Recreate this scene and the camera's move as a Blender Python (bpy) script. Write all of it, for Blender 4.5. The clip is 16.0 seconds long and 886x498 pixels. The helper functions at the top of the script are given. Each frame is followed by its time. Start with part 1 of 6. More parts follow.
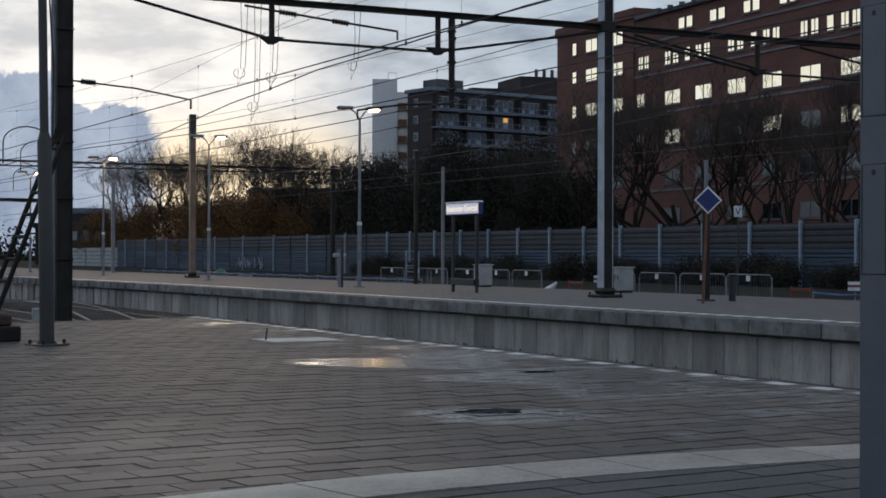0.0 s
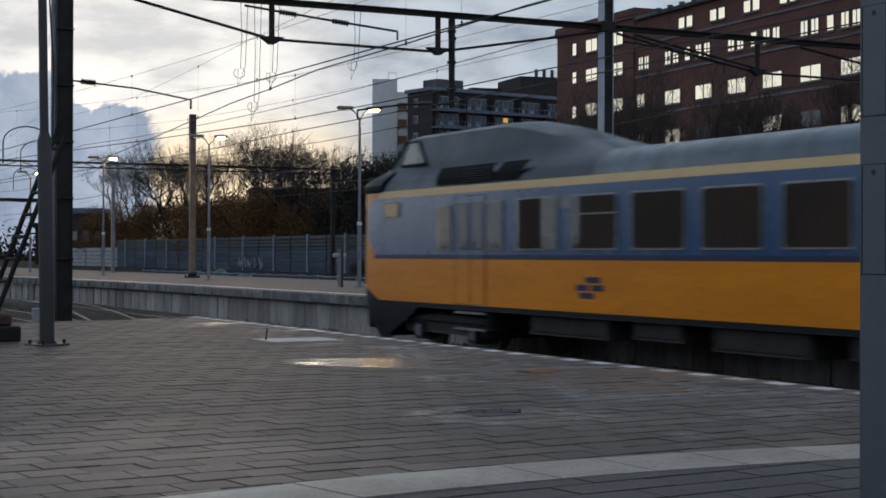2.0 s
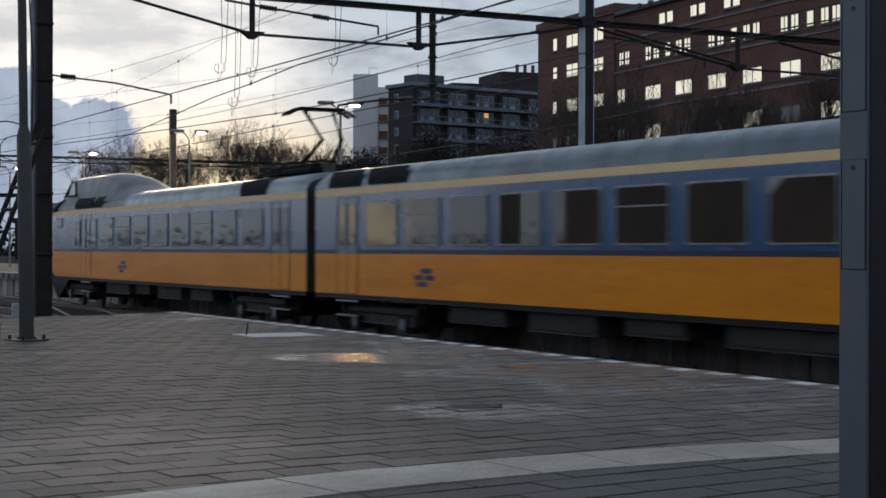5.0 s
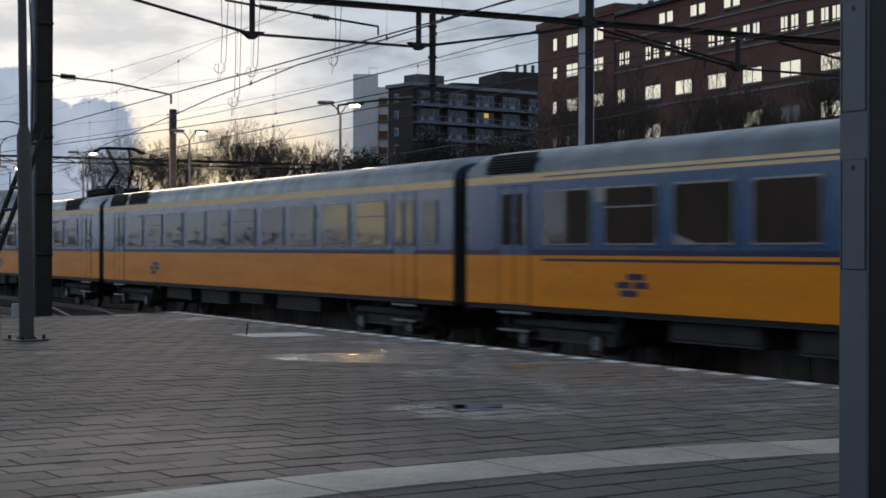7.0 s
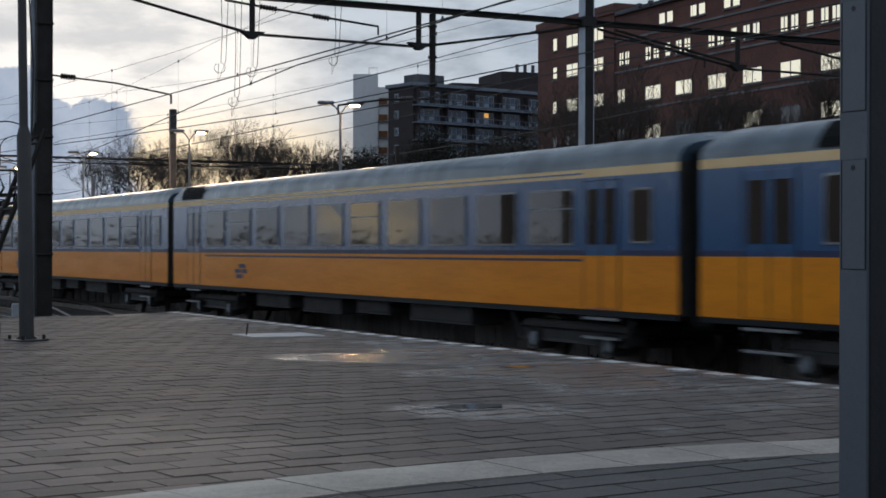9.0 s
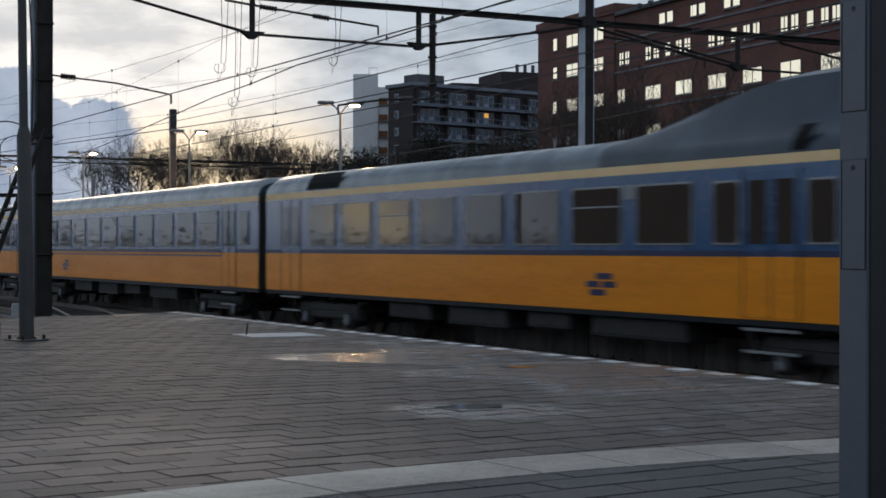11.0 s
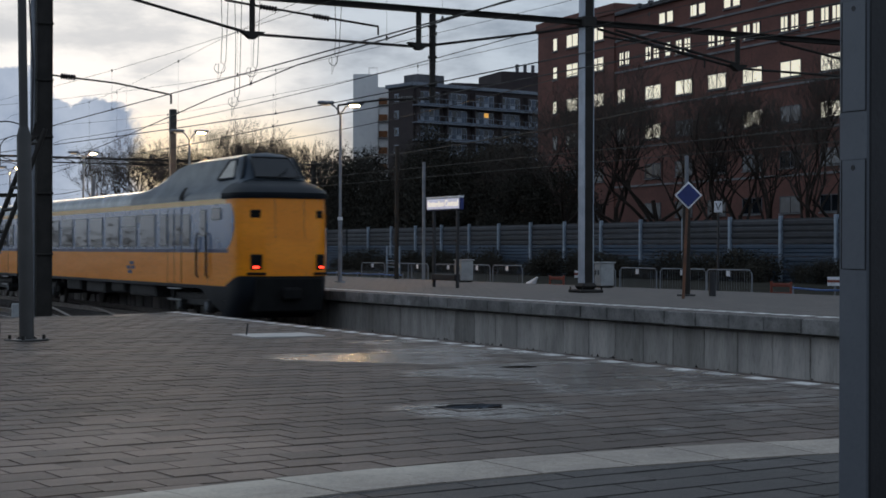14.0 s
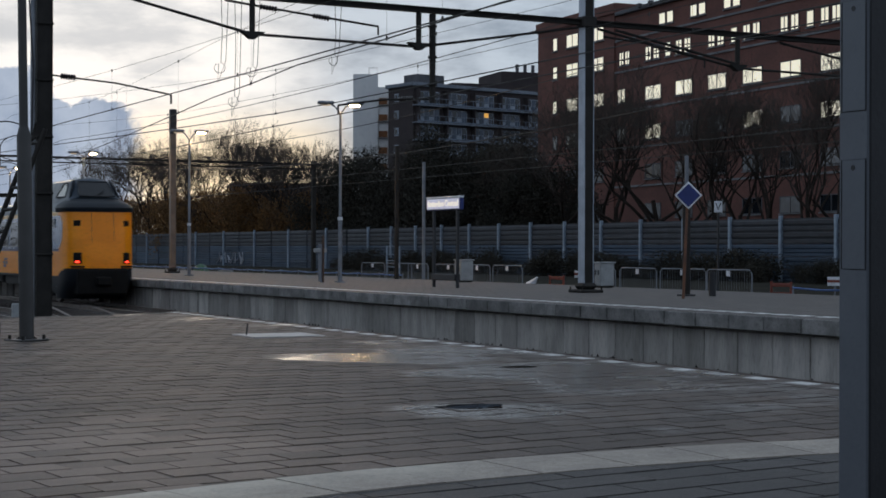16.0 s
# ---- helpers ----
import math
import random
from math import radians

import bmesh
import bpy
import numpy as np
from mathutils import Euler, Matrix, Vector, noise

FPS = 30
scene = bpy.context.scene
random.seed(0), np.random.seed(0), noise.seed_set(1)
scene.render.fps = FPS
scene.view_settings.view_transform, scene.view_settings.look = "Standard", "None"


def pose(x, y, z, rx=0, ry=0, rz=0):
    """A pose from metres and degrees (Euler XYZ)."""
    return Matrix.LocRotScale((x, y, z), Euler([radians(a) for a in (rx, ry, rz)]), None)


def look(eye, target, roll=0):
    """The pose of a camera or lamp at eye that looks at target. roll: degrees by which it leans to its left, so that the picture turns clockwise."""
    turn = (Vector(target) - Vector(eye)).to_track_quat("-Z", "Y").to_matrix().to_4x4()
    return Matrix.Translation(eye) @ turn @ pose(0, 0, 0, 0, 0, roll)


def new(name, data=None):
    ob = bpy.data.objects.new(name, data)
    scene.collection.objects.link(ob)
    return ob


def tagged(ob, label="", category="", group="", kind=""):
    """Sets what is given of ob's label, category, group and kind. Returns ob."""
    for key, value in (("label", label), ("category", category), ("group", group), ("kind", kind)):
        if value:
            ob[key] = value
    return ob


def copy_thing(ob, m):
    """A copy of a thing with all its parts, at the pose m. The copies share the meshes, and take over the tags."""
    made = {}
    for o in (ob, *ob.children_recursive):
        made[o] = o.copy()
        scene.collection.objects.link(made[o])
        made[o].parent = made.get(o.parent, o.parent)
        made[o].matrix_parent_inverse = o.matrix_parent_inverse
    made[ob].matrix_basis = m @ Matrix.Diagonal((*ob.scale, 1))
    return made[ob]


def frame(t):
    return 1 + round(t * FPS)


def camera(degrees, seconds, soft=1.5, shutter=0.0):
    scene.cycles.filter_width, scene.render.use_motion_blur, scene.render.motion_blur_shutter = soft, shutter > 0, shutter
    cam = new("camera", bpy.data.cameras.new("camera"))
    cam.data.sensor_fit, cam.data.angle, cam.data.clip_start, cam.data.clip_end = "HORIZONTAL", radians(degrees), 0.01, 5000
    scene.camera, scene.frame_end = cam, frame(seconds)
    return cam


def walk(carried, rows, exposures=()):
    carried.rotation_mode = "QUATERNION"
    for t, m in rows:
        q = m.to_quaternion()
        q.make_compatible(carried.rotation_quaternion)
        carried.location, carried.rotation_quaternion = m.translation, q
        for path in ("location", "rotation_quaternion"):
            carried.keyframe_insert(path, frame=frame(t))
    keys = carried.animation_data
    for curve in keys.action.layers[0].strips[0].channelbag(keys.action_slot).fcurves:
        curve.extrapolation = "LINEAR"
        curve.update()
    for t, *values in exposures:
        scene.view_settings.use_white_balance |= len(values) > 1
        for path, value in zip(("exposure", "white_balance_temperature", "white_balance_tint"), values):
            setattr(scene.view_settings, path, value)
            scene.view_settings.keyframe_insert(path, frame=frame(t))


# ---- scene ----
from itertools import product

# World: Y runs along the tracks, X across them; the platforms' tops lie at z = 0, the rails at -0.76.
EYE = Vector((0.0, 0.0, 1.145))


def aim(heading, tilt, roll=0.166):
    """Camera pose: heading in radians clockwise from +Y, tilt upwards in radians."""
    way = Vector((math.sin(heading) * math.cos(tilt), math.cos(heading) * math.cos(tilt), math.sin(tilt)))
    return look(EYE, EYE + way * 20, roll)


cam = camera(30.64, 16.0, soft=1.7, shutter=0.8)
walk(cam, [
    (0.0, aim(0.46504, 0.00371)), (3.3, aim(0.46504, 0.00371)), (3.4, aim(0.4776, 0.0019)),
    (3.5, aim(0.4772, 0.0014)), (4.0, aim(0.47692, 0.0010)), (4.5, aim(0.47692, 0.00074)), (16.0, aim(0.47692, 0.00074)),
], exposures=[(0.0, 0.0), (16.0, 0.0)])

# ---- world and light -------------------------------------------------------------------------------------------
SUN_HEADING, SUN_UP = radians(16.5), radians(5.5)
SUN_WAY = (math.sin(SUN_HEADING) * math.cos(SUN_UP), math.cos(SUN_HEADING) * math.cos(SUN_UP), math.sin(SUN_UP))


class Nodes:
    """Short hand for building a node tree."""

    def __init__(self, tree):
        self.tree = tree
        tree.nodes.clear()

    def add(self, kind, inputs=(), operation=None):
        node = self.tree.nodes.new(kind)
        if operation:
            node.operation = operation
        pairs = inputs.items() if isinstance(inputs, dict) else enumerate(inputs)
        for key, value in pairs:
            self.plug(node.inputs[key], value)
        return node

    def plug(self, socket, value):
        if isinstance(value, bpy.types.NodeSocket):
            self.tree.links.new(value, socket)
        elif value is not None:
            socket.default_value = value

    def math(self, op, a, b=None, c=None, clamp=False):
        node = self.add("ShaderNodeMath", operation=op)
        node.use_clamp = clamp
        for socket, value in zip(node.inputs, (a, b, c)):
            self.plug(socket, value)
        return node.outputs[0]

    def ramp(self, value, lo, hi, a=0.0, b=1.0, smooth=True):
        node = self.add("ShaderNodeMapRange")
        node.interpolation_type = "SMOOTHSTEP" if smooth else "LINEAR"
        for key, v in zip((0, 1, 2, 3, 4), (value, lo, hi, a, b)):
            self.plug(node.inputs[key], v)
        return node.outputs[0]

    def noise(self, vector, scale, detail=4.0, rough=0.55):
        return self.add("ShaderNodeTexNoise", {"Vector": vector, "Scale": scale, "Detail": detail, "Roughness": rough}).outputs[0]

    def mix(self, factor, a, b, blend="MIX"):
        node = self.add("ShaderNodeMix")
        node.data_type, node.blend_type = "RGBA", blend
        for key, v in zip((0, 6, 7), (factor, a, b)):
            self.plug(node.inputs[key], v)
        return node.outputs[2]

    def dot(self, vector, way):
        return self.add("ShaderNodeVectorMath", (vector, way), operation="DOT_PRODUCT").outputs["Value"]


def rgb(r, g, b):
    return (r, g, b, 1.0)


def make_world():
    world = bpy.data.worlds.new("evening_sky")
    scene.world = world
    world.use_nodes = True
    n = Nodes(world.node_tree)
    way = n.add("ShaderNodeTexCoord").outputs["Generated"]
    split = n.add("ShaderNodeSeparateXYZ", (way,))
    up = split.outputs[2]
    sky = n.add("ShaderNodeTexSky")
    sky.sky_type, sky.sun_disc, sky.sun_elevation, sky.sun_rotation = "NISHITA", False, SUN_UP, SUN_HEADING
    sky.air_density, sky.dust_density = 1.2, 2.0
    clear = n.mix(1.0, sky.outputs[0], rgb(0.09, 0.09, 0.09), "MULTIPLY")
    # how near to the veiled sun
    near = n.dot(way, SUN_WAY)
    ahead = n.ramp(near, 0.62, 0.93)
    glow = n.math("ADD", n.math("MULTIPLY", n.ramp(near, 0.9905, 0.9985), 0.88), n.math("MULTIPLY", n.ramp(near, 0.965, 0.995), 0.12))
    high = n.dot(way, (math.sin(radians(17.5)) * math.cos(radians(9.5)), math.cos(radians(17.5)) * math.cos(radians(9.5)), math.sin(radians(9.5))))
    glow = n.math("MAXIMUM", glow, n.math("MULTIPLY", n.ramp(high, 0.9935, 0.9993), 0.9))
    # the bright gap in the clouds runs on along the horizon, away from the buildings
    along = n.dot(way, (math.sin(radians(-25)) * math.cos(radians(8)), math.cos(radians(-25)) * math.cos(radians(8)), math.sin(radians(8))))
    # layered clouds, stretched flat
    flat = n.add("ShaderNodeVectorMath", (way, (1.0, 1.0, 3.0)), operation="MULTIPLY").outputs[0]
    puffs = n.noise(flat, 5.0, 8.0, 0.58)
    fine = n.noise(flat, 17.0, 7.0, 0.6)
    density = n.math("ADD", n.math("MULTIPLY", puffs, 0.7), n.math("MULTIPLY", fine, 0.3))
    veil = n.ramp(density, 0.42, 0.58)
    light = n.mix(ahead, rgb(0.46, 0.55, 0.68), rgb(0.50, 0.59, 0.69))
    dark = n.mix(ahead, rgb(0.30, 0.38, 0.50), rgb(0.26, 0.33, 0.42))
    clouds = n.mix(veil, light, dark)
    clouds = n.mix(n.math("MULTIPLY", n.ramp(along, 0.93, 0.985), n.ramp(density, 0.46, 0.62, 0.95, 0.55)), clouds, rgb(0.74, 0.87, 0.98))
    clouds = n.mix(n.math("MULTIPLY", glow, n.ramp(density, 0.46, 0.62, 1.0, 0.5)), clouds, rgb(1.02, 1.0, 0.97))
    # warm strip over the horizon beneath the sun
    warm = n.dot(way, (math.sin(radians(19.5)) * math.cos(radians(3.2)), math.cos(radians(19.5)) * math.cos(radians(3.2)), math.sin(radians(3.2))))
    gap = n.dot(way, (math.sin(radians(-25)) * math.cos(radians(3)), math.cos(radians(-25)) * math.cos(radians(3)), math.sin(radians(3))))
    low = n.math("MULTIPLY", n.ramp(up, 0.1, 0.05), n.math("MAXIMUM", n.ramp(warm, 0.9955, 0.9995), n.ramp(gap, 0.9975, 0.9995)))
    clouds = n.mix(n.math("MULTIPLY", low, 0.8), clouds, rgb(1.05, 0.83, 0.50))
    body = n.mix(0.985, clear, clouds)
    # a heaped bank of cloud low down, on the near side of the sun
    side = n.dot(way, (math.cos(SUN_HEADING), -math.sin(SUN_HEADING), 0.0))
    heap = n.math("SUBTRACT", n.noise(way, 30.0, 8.0, 0.6), 0.5)
    edge = n.math("ADD", n.ramp(side, -0.11, -0.01, 0.118, 0.084, smooth=False), n.math("MULTIPLY", heap, 0.045))
    bank = n.ramp(n.math("SUBTRACT", edge, up), -0.0005, 0.003)
    bank = n.math("MULTIPLY", bank, n.ramp(n.math("ADD", side, n.math("MULTIPLY", heap, 0.05)), 0.006, -0.004))
    # a warm break in the bank, off to the left
    off = n.math("ABSOLUTE", n.math("ADD", n.math("ADD", side, 0.655), n.math("MULTIPLY", heap, 0.12)))
    bank = n.math("MULTIPLY", bank, n.ramp(off, 0.004, 0.036))
    bank_tone = n.mix(n.ramp(n.noise(way, 26.0, 7.0, 0.6), 0.3, 0.7), rgb(0.25, 0.32, 0.45), rgb(0.42, 0.49, 0.61))
    bank_tone = n.mix(n.math("MULTIPLY", n.ramp(side, -0.24, -0.38), 0.5), bank_tone, rgb(0.52, 0.58, 0.65))
    body = n.mix(n.math("MULTIPLY", bank, 0.95), body, bank_tone)
    # below the horizon: dull ground
    body = n.mix(n.ramp(up, -0.02, 0.0, 1.0, 0.0), body, rgb(0.05, 0.05, 0.055))
    back = n.add("ShaderNodeBackground", {"Color": body, "Strength": 1.0})
    n.add("ShaderNodeOutputWorld", (back.outputs[0],))


make_world()
sun_data = bpy.data.lights.new("sun", "SUN")
sun_data.energy, sun_data.angle, sun_data.color = 0.18, radians(12), (1.0, 0.80, 0.58)
sun = new("sun", sun_data)
sun.matrix_world = look(Vector(SUN_WAY) * 100, (0, 0, 0))

# ---- materials -------------------------------------------------------------------------------------------------


def material(name, tone, tone2=None, rough=0.6, metal=0.0, scale=3.0, bump=0.15, spread=0.0, grime=0.25, rough2=None,
             world_space=False, stretch=(1, 1, 1), emission=None, power=0.0, coat=0.0, coat_rough=0.12, pieces=False, spec=0.5, courses=False):
    """Procedural surface: two tones by coarse noise, grime by finer noise, grain in the relief, and a spread from piece to piece."""
    m = bpy.data.materials.new(name)
    m.use_nodes = True
    n = Nodes(m.node_tree)
    if world_space:
        where = n.add("ShaderNodeNewGeometry").outputs["Position"]
    else:
        where = n.add("ShaderNodeTexCoord").outputs["Object"]
    where = n.add("ShaderNodeVectorMath", (where, stretch), operation="MULTIPLY").outputs[0]
    tone2 = tone2 or tuple(c * 0.72 for c in tone)
    coarse = n.noise(where, scale, 5.0)
    fine = n.noise(where, scale * 9.0, 4.0, 0.65)
    color = n.mix(n.ramp(coarse, 0.35, 0.65), rgb(*tone), rgb(*tone2))
    color = n.mix(n.math("MULTIPLY", n.ramp(fine, 0.45, 0.75), grime), color, rgb(*(c * 0.45 for c in tone2)))
    if spread:
        pick = n.add("ShaderNodeNewGeometry").outputs["Random Per Island"] if pieces else n.add("ShaderNodeObjectInfo").outputs["Random"]
        color = n.mix(1.0, color, n.add("ShaderNodeCombineColor", [n.ramp(pick, 0, 1, 1 - spread, 1 + spread, smooth=False)] * 3).outputs[0], "MULTIPLY")
    if courses:
        laid = n.add("ShaderNodeTexBrick", {"Vector": where, "Color1": rgb(0.82, 0.82, 0.82), "Color2": rgb(1.16, 1.14, 1.12), "Mortar": rgb(0.45, 0.45, 0.45),
                                            "Scale": 1.0, "Mortar Size": 0.012, "Brick Width": 0.3, "Row Height": 0.3})
        color = n.mix(1.0, color, laid.outputs[0], "MULTIPLY")
    roughness = n.ramp(coarse, 0.3, 0.7, rough, rough if rough2 is None else rough2)
    inputs = {"Base Color": color, "Roughness": roughness, "Metallic": metal, "Coat Weight": coat, "Coat Roughness": coat_rough, "Specular IOR Level": spec}
    if bump:
        inputs["Normal"] = n.add("ShaderNodeBump", {"Strength": bump, "Distance": 0.02, "Height": fine}).outputs[0]
    if emission:
        inputs["Emission Color"], inputs["Emission Strength"] = rgb(*emission), power
    shader = n.add("ShaderNodeBsdfPrincipled", inputs)
    n.add("ShaderNodeOutputMaterial", (shader.outputs[0],))
    return m


def paving(name, dry, dry2, spread, pieces):
    """Concrete paving, partly wet: water evens the surface out and darkens the stone."""
    m = bpy.data.materials.new(name)
    m.use_nodes = True
    n = Nodes(m.node_tree)
    where = n.add("ShaderNodeNewGeometry").outputs["Position"]
    grain = n.noise(where, 60.0, 4.0, 0.7)
    stain = n.noise(where, 1.1, 5.0)
    color = n.mix(n.ramp(stain, 0.35, 0.65), rgb(*dry), rgb(*dry2))
    color = n.mix(n.math("MULTIPLY", n.ramp(grain, 0.42, 0.72), 0.6), color, rgb(*(c * 0.35 for c in dry2)))
    color = n.mix(n.math("MULTIPLY", n.ramp(n.noise(where, 9.0, 5.0, 0.65), 0.42, 0.72), 0.4), color, rgb(*(c * 0.5 for c in dry2)))
    # a paler stretch round one spot, its edge broken up by the stain noise
    pale = n.add("ShaderNodeVectorMath", (where, (2.3, 9.0, 0.0)), operation="DISTANCE").outputs["Value"]
    color = n.mix(n.ramp(n.math("ADD", pale, n.math("MULTIPLY", stain, 1.6)), 1.2, 3.4, 0.5, 0.0), color, rgb(*(min(0.9, c * 2.3) for c in dry)))
    pick = n.add("ShaderNodeNewGeometry").outputs["Random Per Island"] if pieces else n.add("ShaderNodeObjectInfo").outputs["Random"]
    color = n.mix(1.0, color, n.add("ShaderNodeCombineColor", [n.ramp(pick, 0, 1, 1 - spread, 1 + spread, smooth=False)] * 3).outputs[0], "MULTIPLY")
    # wet ground: shallow hollows of the paving, deeper towards the track and in a few pools
    ragged = n.noise(n.add("ShaderNodeVectorMath", (where, (0.55, 0.8, 1)), operation="MULTIPLY").outputs[0], 1.0, 6.0, 0.6)
    split = n.add("ShaderNodeSeparateXYZ", (where,))
    level = n.math("ADD", n.ramp(split.outputs[0], 4.8, 8.6, -0.10, 0.11), n.ramp(split.outputs[1], 16.5, 20.0, 0.0, -0.085))
    for x, y, size, depth in ((7.5, 15.4, 1.15, 0.6), (7.0, 15.75, 1.0, 0.45), (5.45, 10.2, 1.3, 0.44), (8.0, 13.3, 2.2, 0.26), (7.4, 11.2, 1.5, 0.18), (4.2, 18.1, 0.9, 0.12),
                              (8.3, 26.0, 2.2, 0.06), (6.0, 8.5, 0.7, 0.22), (3.15, 9.1, 0.6, 0.22), (8.4, 16.6, 1.2, 0.2)):
        gap = n.add("ShaderNodeVectorMath", (where, (x, y, 0.0)), operation="DISTANCE").outputs["Value"]
        level = n.math("ADD", level, n.ramp(gap, 0.0, size, depth, 0.0))
    wet = n.ramp(n.math("ADD", ragged, level), 0.56, 0.74)
    color = n.mix(n.math("MULTIPLY", wet, 0.45), color, rgb(*(c * 0.45 for c in dry)))
    roughness = n.ramp(wet, 0.0, 1.0, 0.62, 0.2, smooth=False)
    relief = n.add("ShaderNodeBump", {"Strength": n.ramp(wet, 0, 1, 0.55, 0.1), "Distance": 0.01, "Height": grain}).outputs[0]
    shader = n.add("ShaderNodeBsdfPrincipled", {"Base Color": color, "Roughness": roughness, "Normal": relief, "Specular IOR Level": n.ramp(wet, 0.0, 1.0, 0.3, 0.5)})
    n.add("ShaderNodeOutputMaterial", (shader.outputs[0],))
    return m


TILE = paving("grey_paving", (0.136, 0.104, 0.085), (0.100, 0.079, 0.066), 0.24, False)
TILES = paving("grey_paving_field", (0.136, 0.104, 0.085), (0.100, 0.079, 0.066), 0.24, True)
DARK_TILE = paving("dark_paving", (0.090, 0.082, 0.077), (0.070, 0.064, 0.061), 0.15, True)
BAND = paving("pale_guide_stone", (0.46, 0.40, 0.335), (0.35, 0.305, 0.26), 0.06, False)
WHITE_TILE = paving("white_edge_stone", (0.80, 0.79, 0.76), (0.66, 0.65, 0.62), 0.08, False)
JOINT = material("dark_joint_sand", (0.03, 0.028, 0.026), rough=0.9, scale=8, world_space=True)
CONCRETE = material("weathered_concrete", (0.43, 0.40, 0.365), (0.29, 0.27, 0.248), rough=0.8, scale=1.3, spread=0.32, grime=0.5, world_space=True, stretch=(1, 2.2, 0.4), bump=0.12)
COPING = material("pale_coping_concrete", (0.25, 0.24, 0.23), (0.14, 0.136, 0.13), rough=0.75, scale=2.6, spread=0.28, grime=0.55, world_space=True, bump=0.25)
FAR_PAVING = material("far_platform_paving", (0.150, 0.134, 0.122), (0.108, 0.098, 0.091), spec=0.25, rough=0.75, rough2=0.65, scale=1.6, grime=0.65, world_space=True, courses=True)
BALLAST = material("ballast", (0.058, 0.05, 0.046), (0.034, 0.03, 0.028), spec=0.1, rough=0.95, scale=7, grime=0.8, bump=1.0, world_space=True)
EARTH = material("rough_ground", (0.036, 0.034, 0.027), (0.024, 0.023, 0.018), spec=0.05, rough=0.95, scale=0.3, grime=0.6, bump=0.6, world_space=True)
RAIL = material("rail_steel", (0.16, 0.14, 0.13), (0.10, 0.07, 0.055), rough=0.45, metal=0.6, scale=3, world_space=True)
SLEEPER = material("sleeper", (0.075, 0.068, 0.06), (0.045, 0.04, 0.037), rough=0.9, scale=4, spread=0.2, pieces=True)
# galvanised steel with the light on the mast's flanges put into its colour
LIT_STEEL = material("lit_side_galvanised_steel", (0.42, 0.46, 0.52), (0.33, 0.365, 0.42), rough=0.5, metal=0.2, scale=2.5, world_space=True)
STEEL = material("galvanised_steel", (0.235, 0.25, 0.275), (0.175, 0.188, 0.21), rough=0.55, metal=0.35, scale=2.5, world_space=True)
DARK_STEEL = material("dark_weathered_steel", (0.033, 0.03, 0.027), (0.022, 0.02, 0.018), rough=0.7, metal=0.0, spec=0.2, scale=2.0, world_space=True)
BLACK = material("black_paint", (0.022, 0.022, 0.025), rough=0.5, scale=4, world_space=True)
GREY_POST = material("grey_column_paint", (0.056, 0.053, 0.05), (0.045, 0.043, 0.041), rough=0.5, scale=3.0, grime=0.2, bump=0.08, world_space=True)
COLUMN_GREY = material("grey_powder_coat", (0.125, 0.138, 0.158), (0.115, 0.127, 0.146), rough=0.5, scale=5.0, grime=0.15, bump=0.08, world_space=True)
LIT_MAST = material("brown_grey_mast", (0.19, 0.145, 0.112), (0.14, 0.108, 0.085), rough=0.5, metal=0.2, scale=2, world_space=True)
POST_RUST = material("rusty_post", (0.20, 0.088, 0.045), (0.12, 0.06, 0.04), rough=0.85, scale=5, world_space=True)
RUST = material("rusty_steel", (0.10, 0.052, 0.033), (0.06, 0.034, 0.025), rough=0.85, scale=6, world_space=True)
WIRE = material("catenary_wire", (0.05, 0.047, 0.043), rough=0.6, metal=0.4, scale=4, bump=0)
INSULATOR = material("dark_insulator", (0.03, 0.022, 0.02), rough=0.3, scale=6, bump=0)
LAMP_FAINT = material("faint_lamp_lens", (0.6, 0.55, 0.45), rough=0.3, emission=(1.0, 0.75, 0.5), power=0.35, bump=0)
LAMP_ON = material("lit_lamp_lens", (0.8, 0.7, 0.5), rough=0.3, emission=(1.0, 0.55, 0.20), power=700.0, bump=0)
SIGN_BLUE = material("sign_blue", (0.02, 0.035, 0.16), rough=0.35, scale=3, bump=0.02, world_space=True)
EDGE_WHITE = material("far_white_edge_paint", (0.82, 0.81, 0.78), (0.7, 0.69, 0.66), rough=0.6, scale=6, grime=0.2, world_space=True)
SIGN_WHITE = material("sign_white", (0.78, 0.79, 0.82), rough=0.4, scale=3, bump=0.02, grime=0.1, world_space=True)
SIGN_FACE = material("lit_sign_face", (0.36, 0.36, 0.52), rough=0.4, scale=3, bump=0.0, grime=0.1, emission=(0.70, 0.70, 0.80), power=0.5)
SIGN_LETTER = material("lit_sign_letters", (0.8, 0.75, 0.65), rough=0.4, bump=0.0, emission=(1.0, 0.86, 0.62), power=0.8)
RED = material("warning_red", (0.20, 0.04, 0.022), rough=0.5, scale=5, world_space=True)
BOARD_BLUE = material("noise_barrier_panel", (0.044, 0.072, 0.112), (0.032, 0.054, 0.084), rough=0.55, metal=0.2, scale=1.4, spread=0.25, grime=0.35, stretch=(1, 0.4, 2.0), world_space=True)
BOARD_GREY = material("noise_barrier_top_panel", (0.038, 0.042, 0.05), (0.028, 0.031, 0.037), rough=0.65, scale=1.4, spread=0.25, grime=0.4, world_space=True)
POST_BLUE = material("barrier_post", (0.26, 0.325, 0.40), (0.20, 0.25, 0.31), rough=0.5, metal=0.2, scale=2, world_space=True)
RAIL_BLUE = material("blue_tube_paint", (0.06, 0.14, 0.36), rough=0.5, scale=3, world_space=True)
BRICK = material("dark_red_brick", (0.165, 0.070, 0.053), (0.125, 0.054, 0.043), rough=0.9, scale=0.35, grime=0.45, stretch=(1, 1, 2.2), bump=0.2)
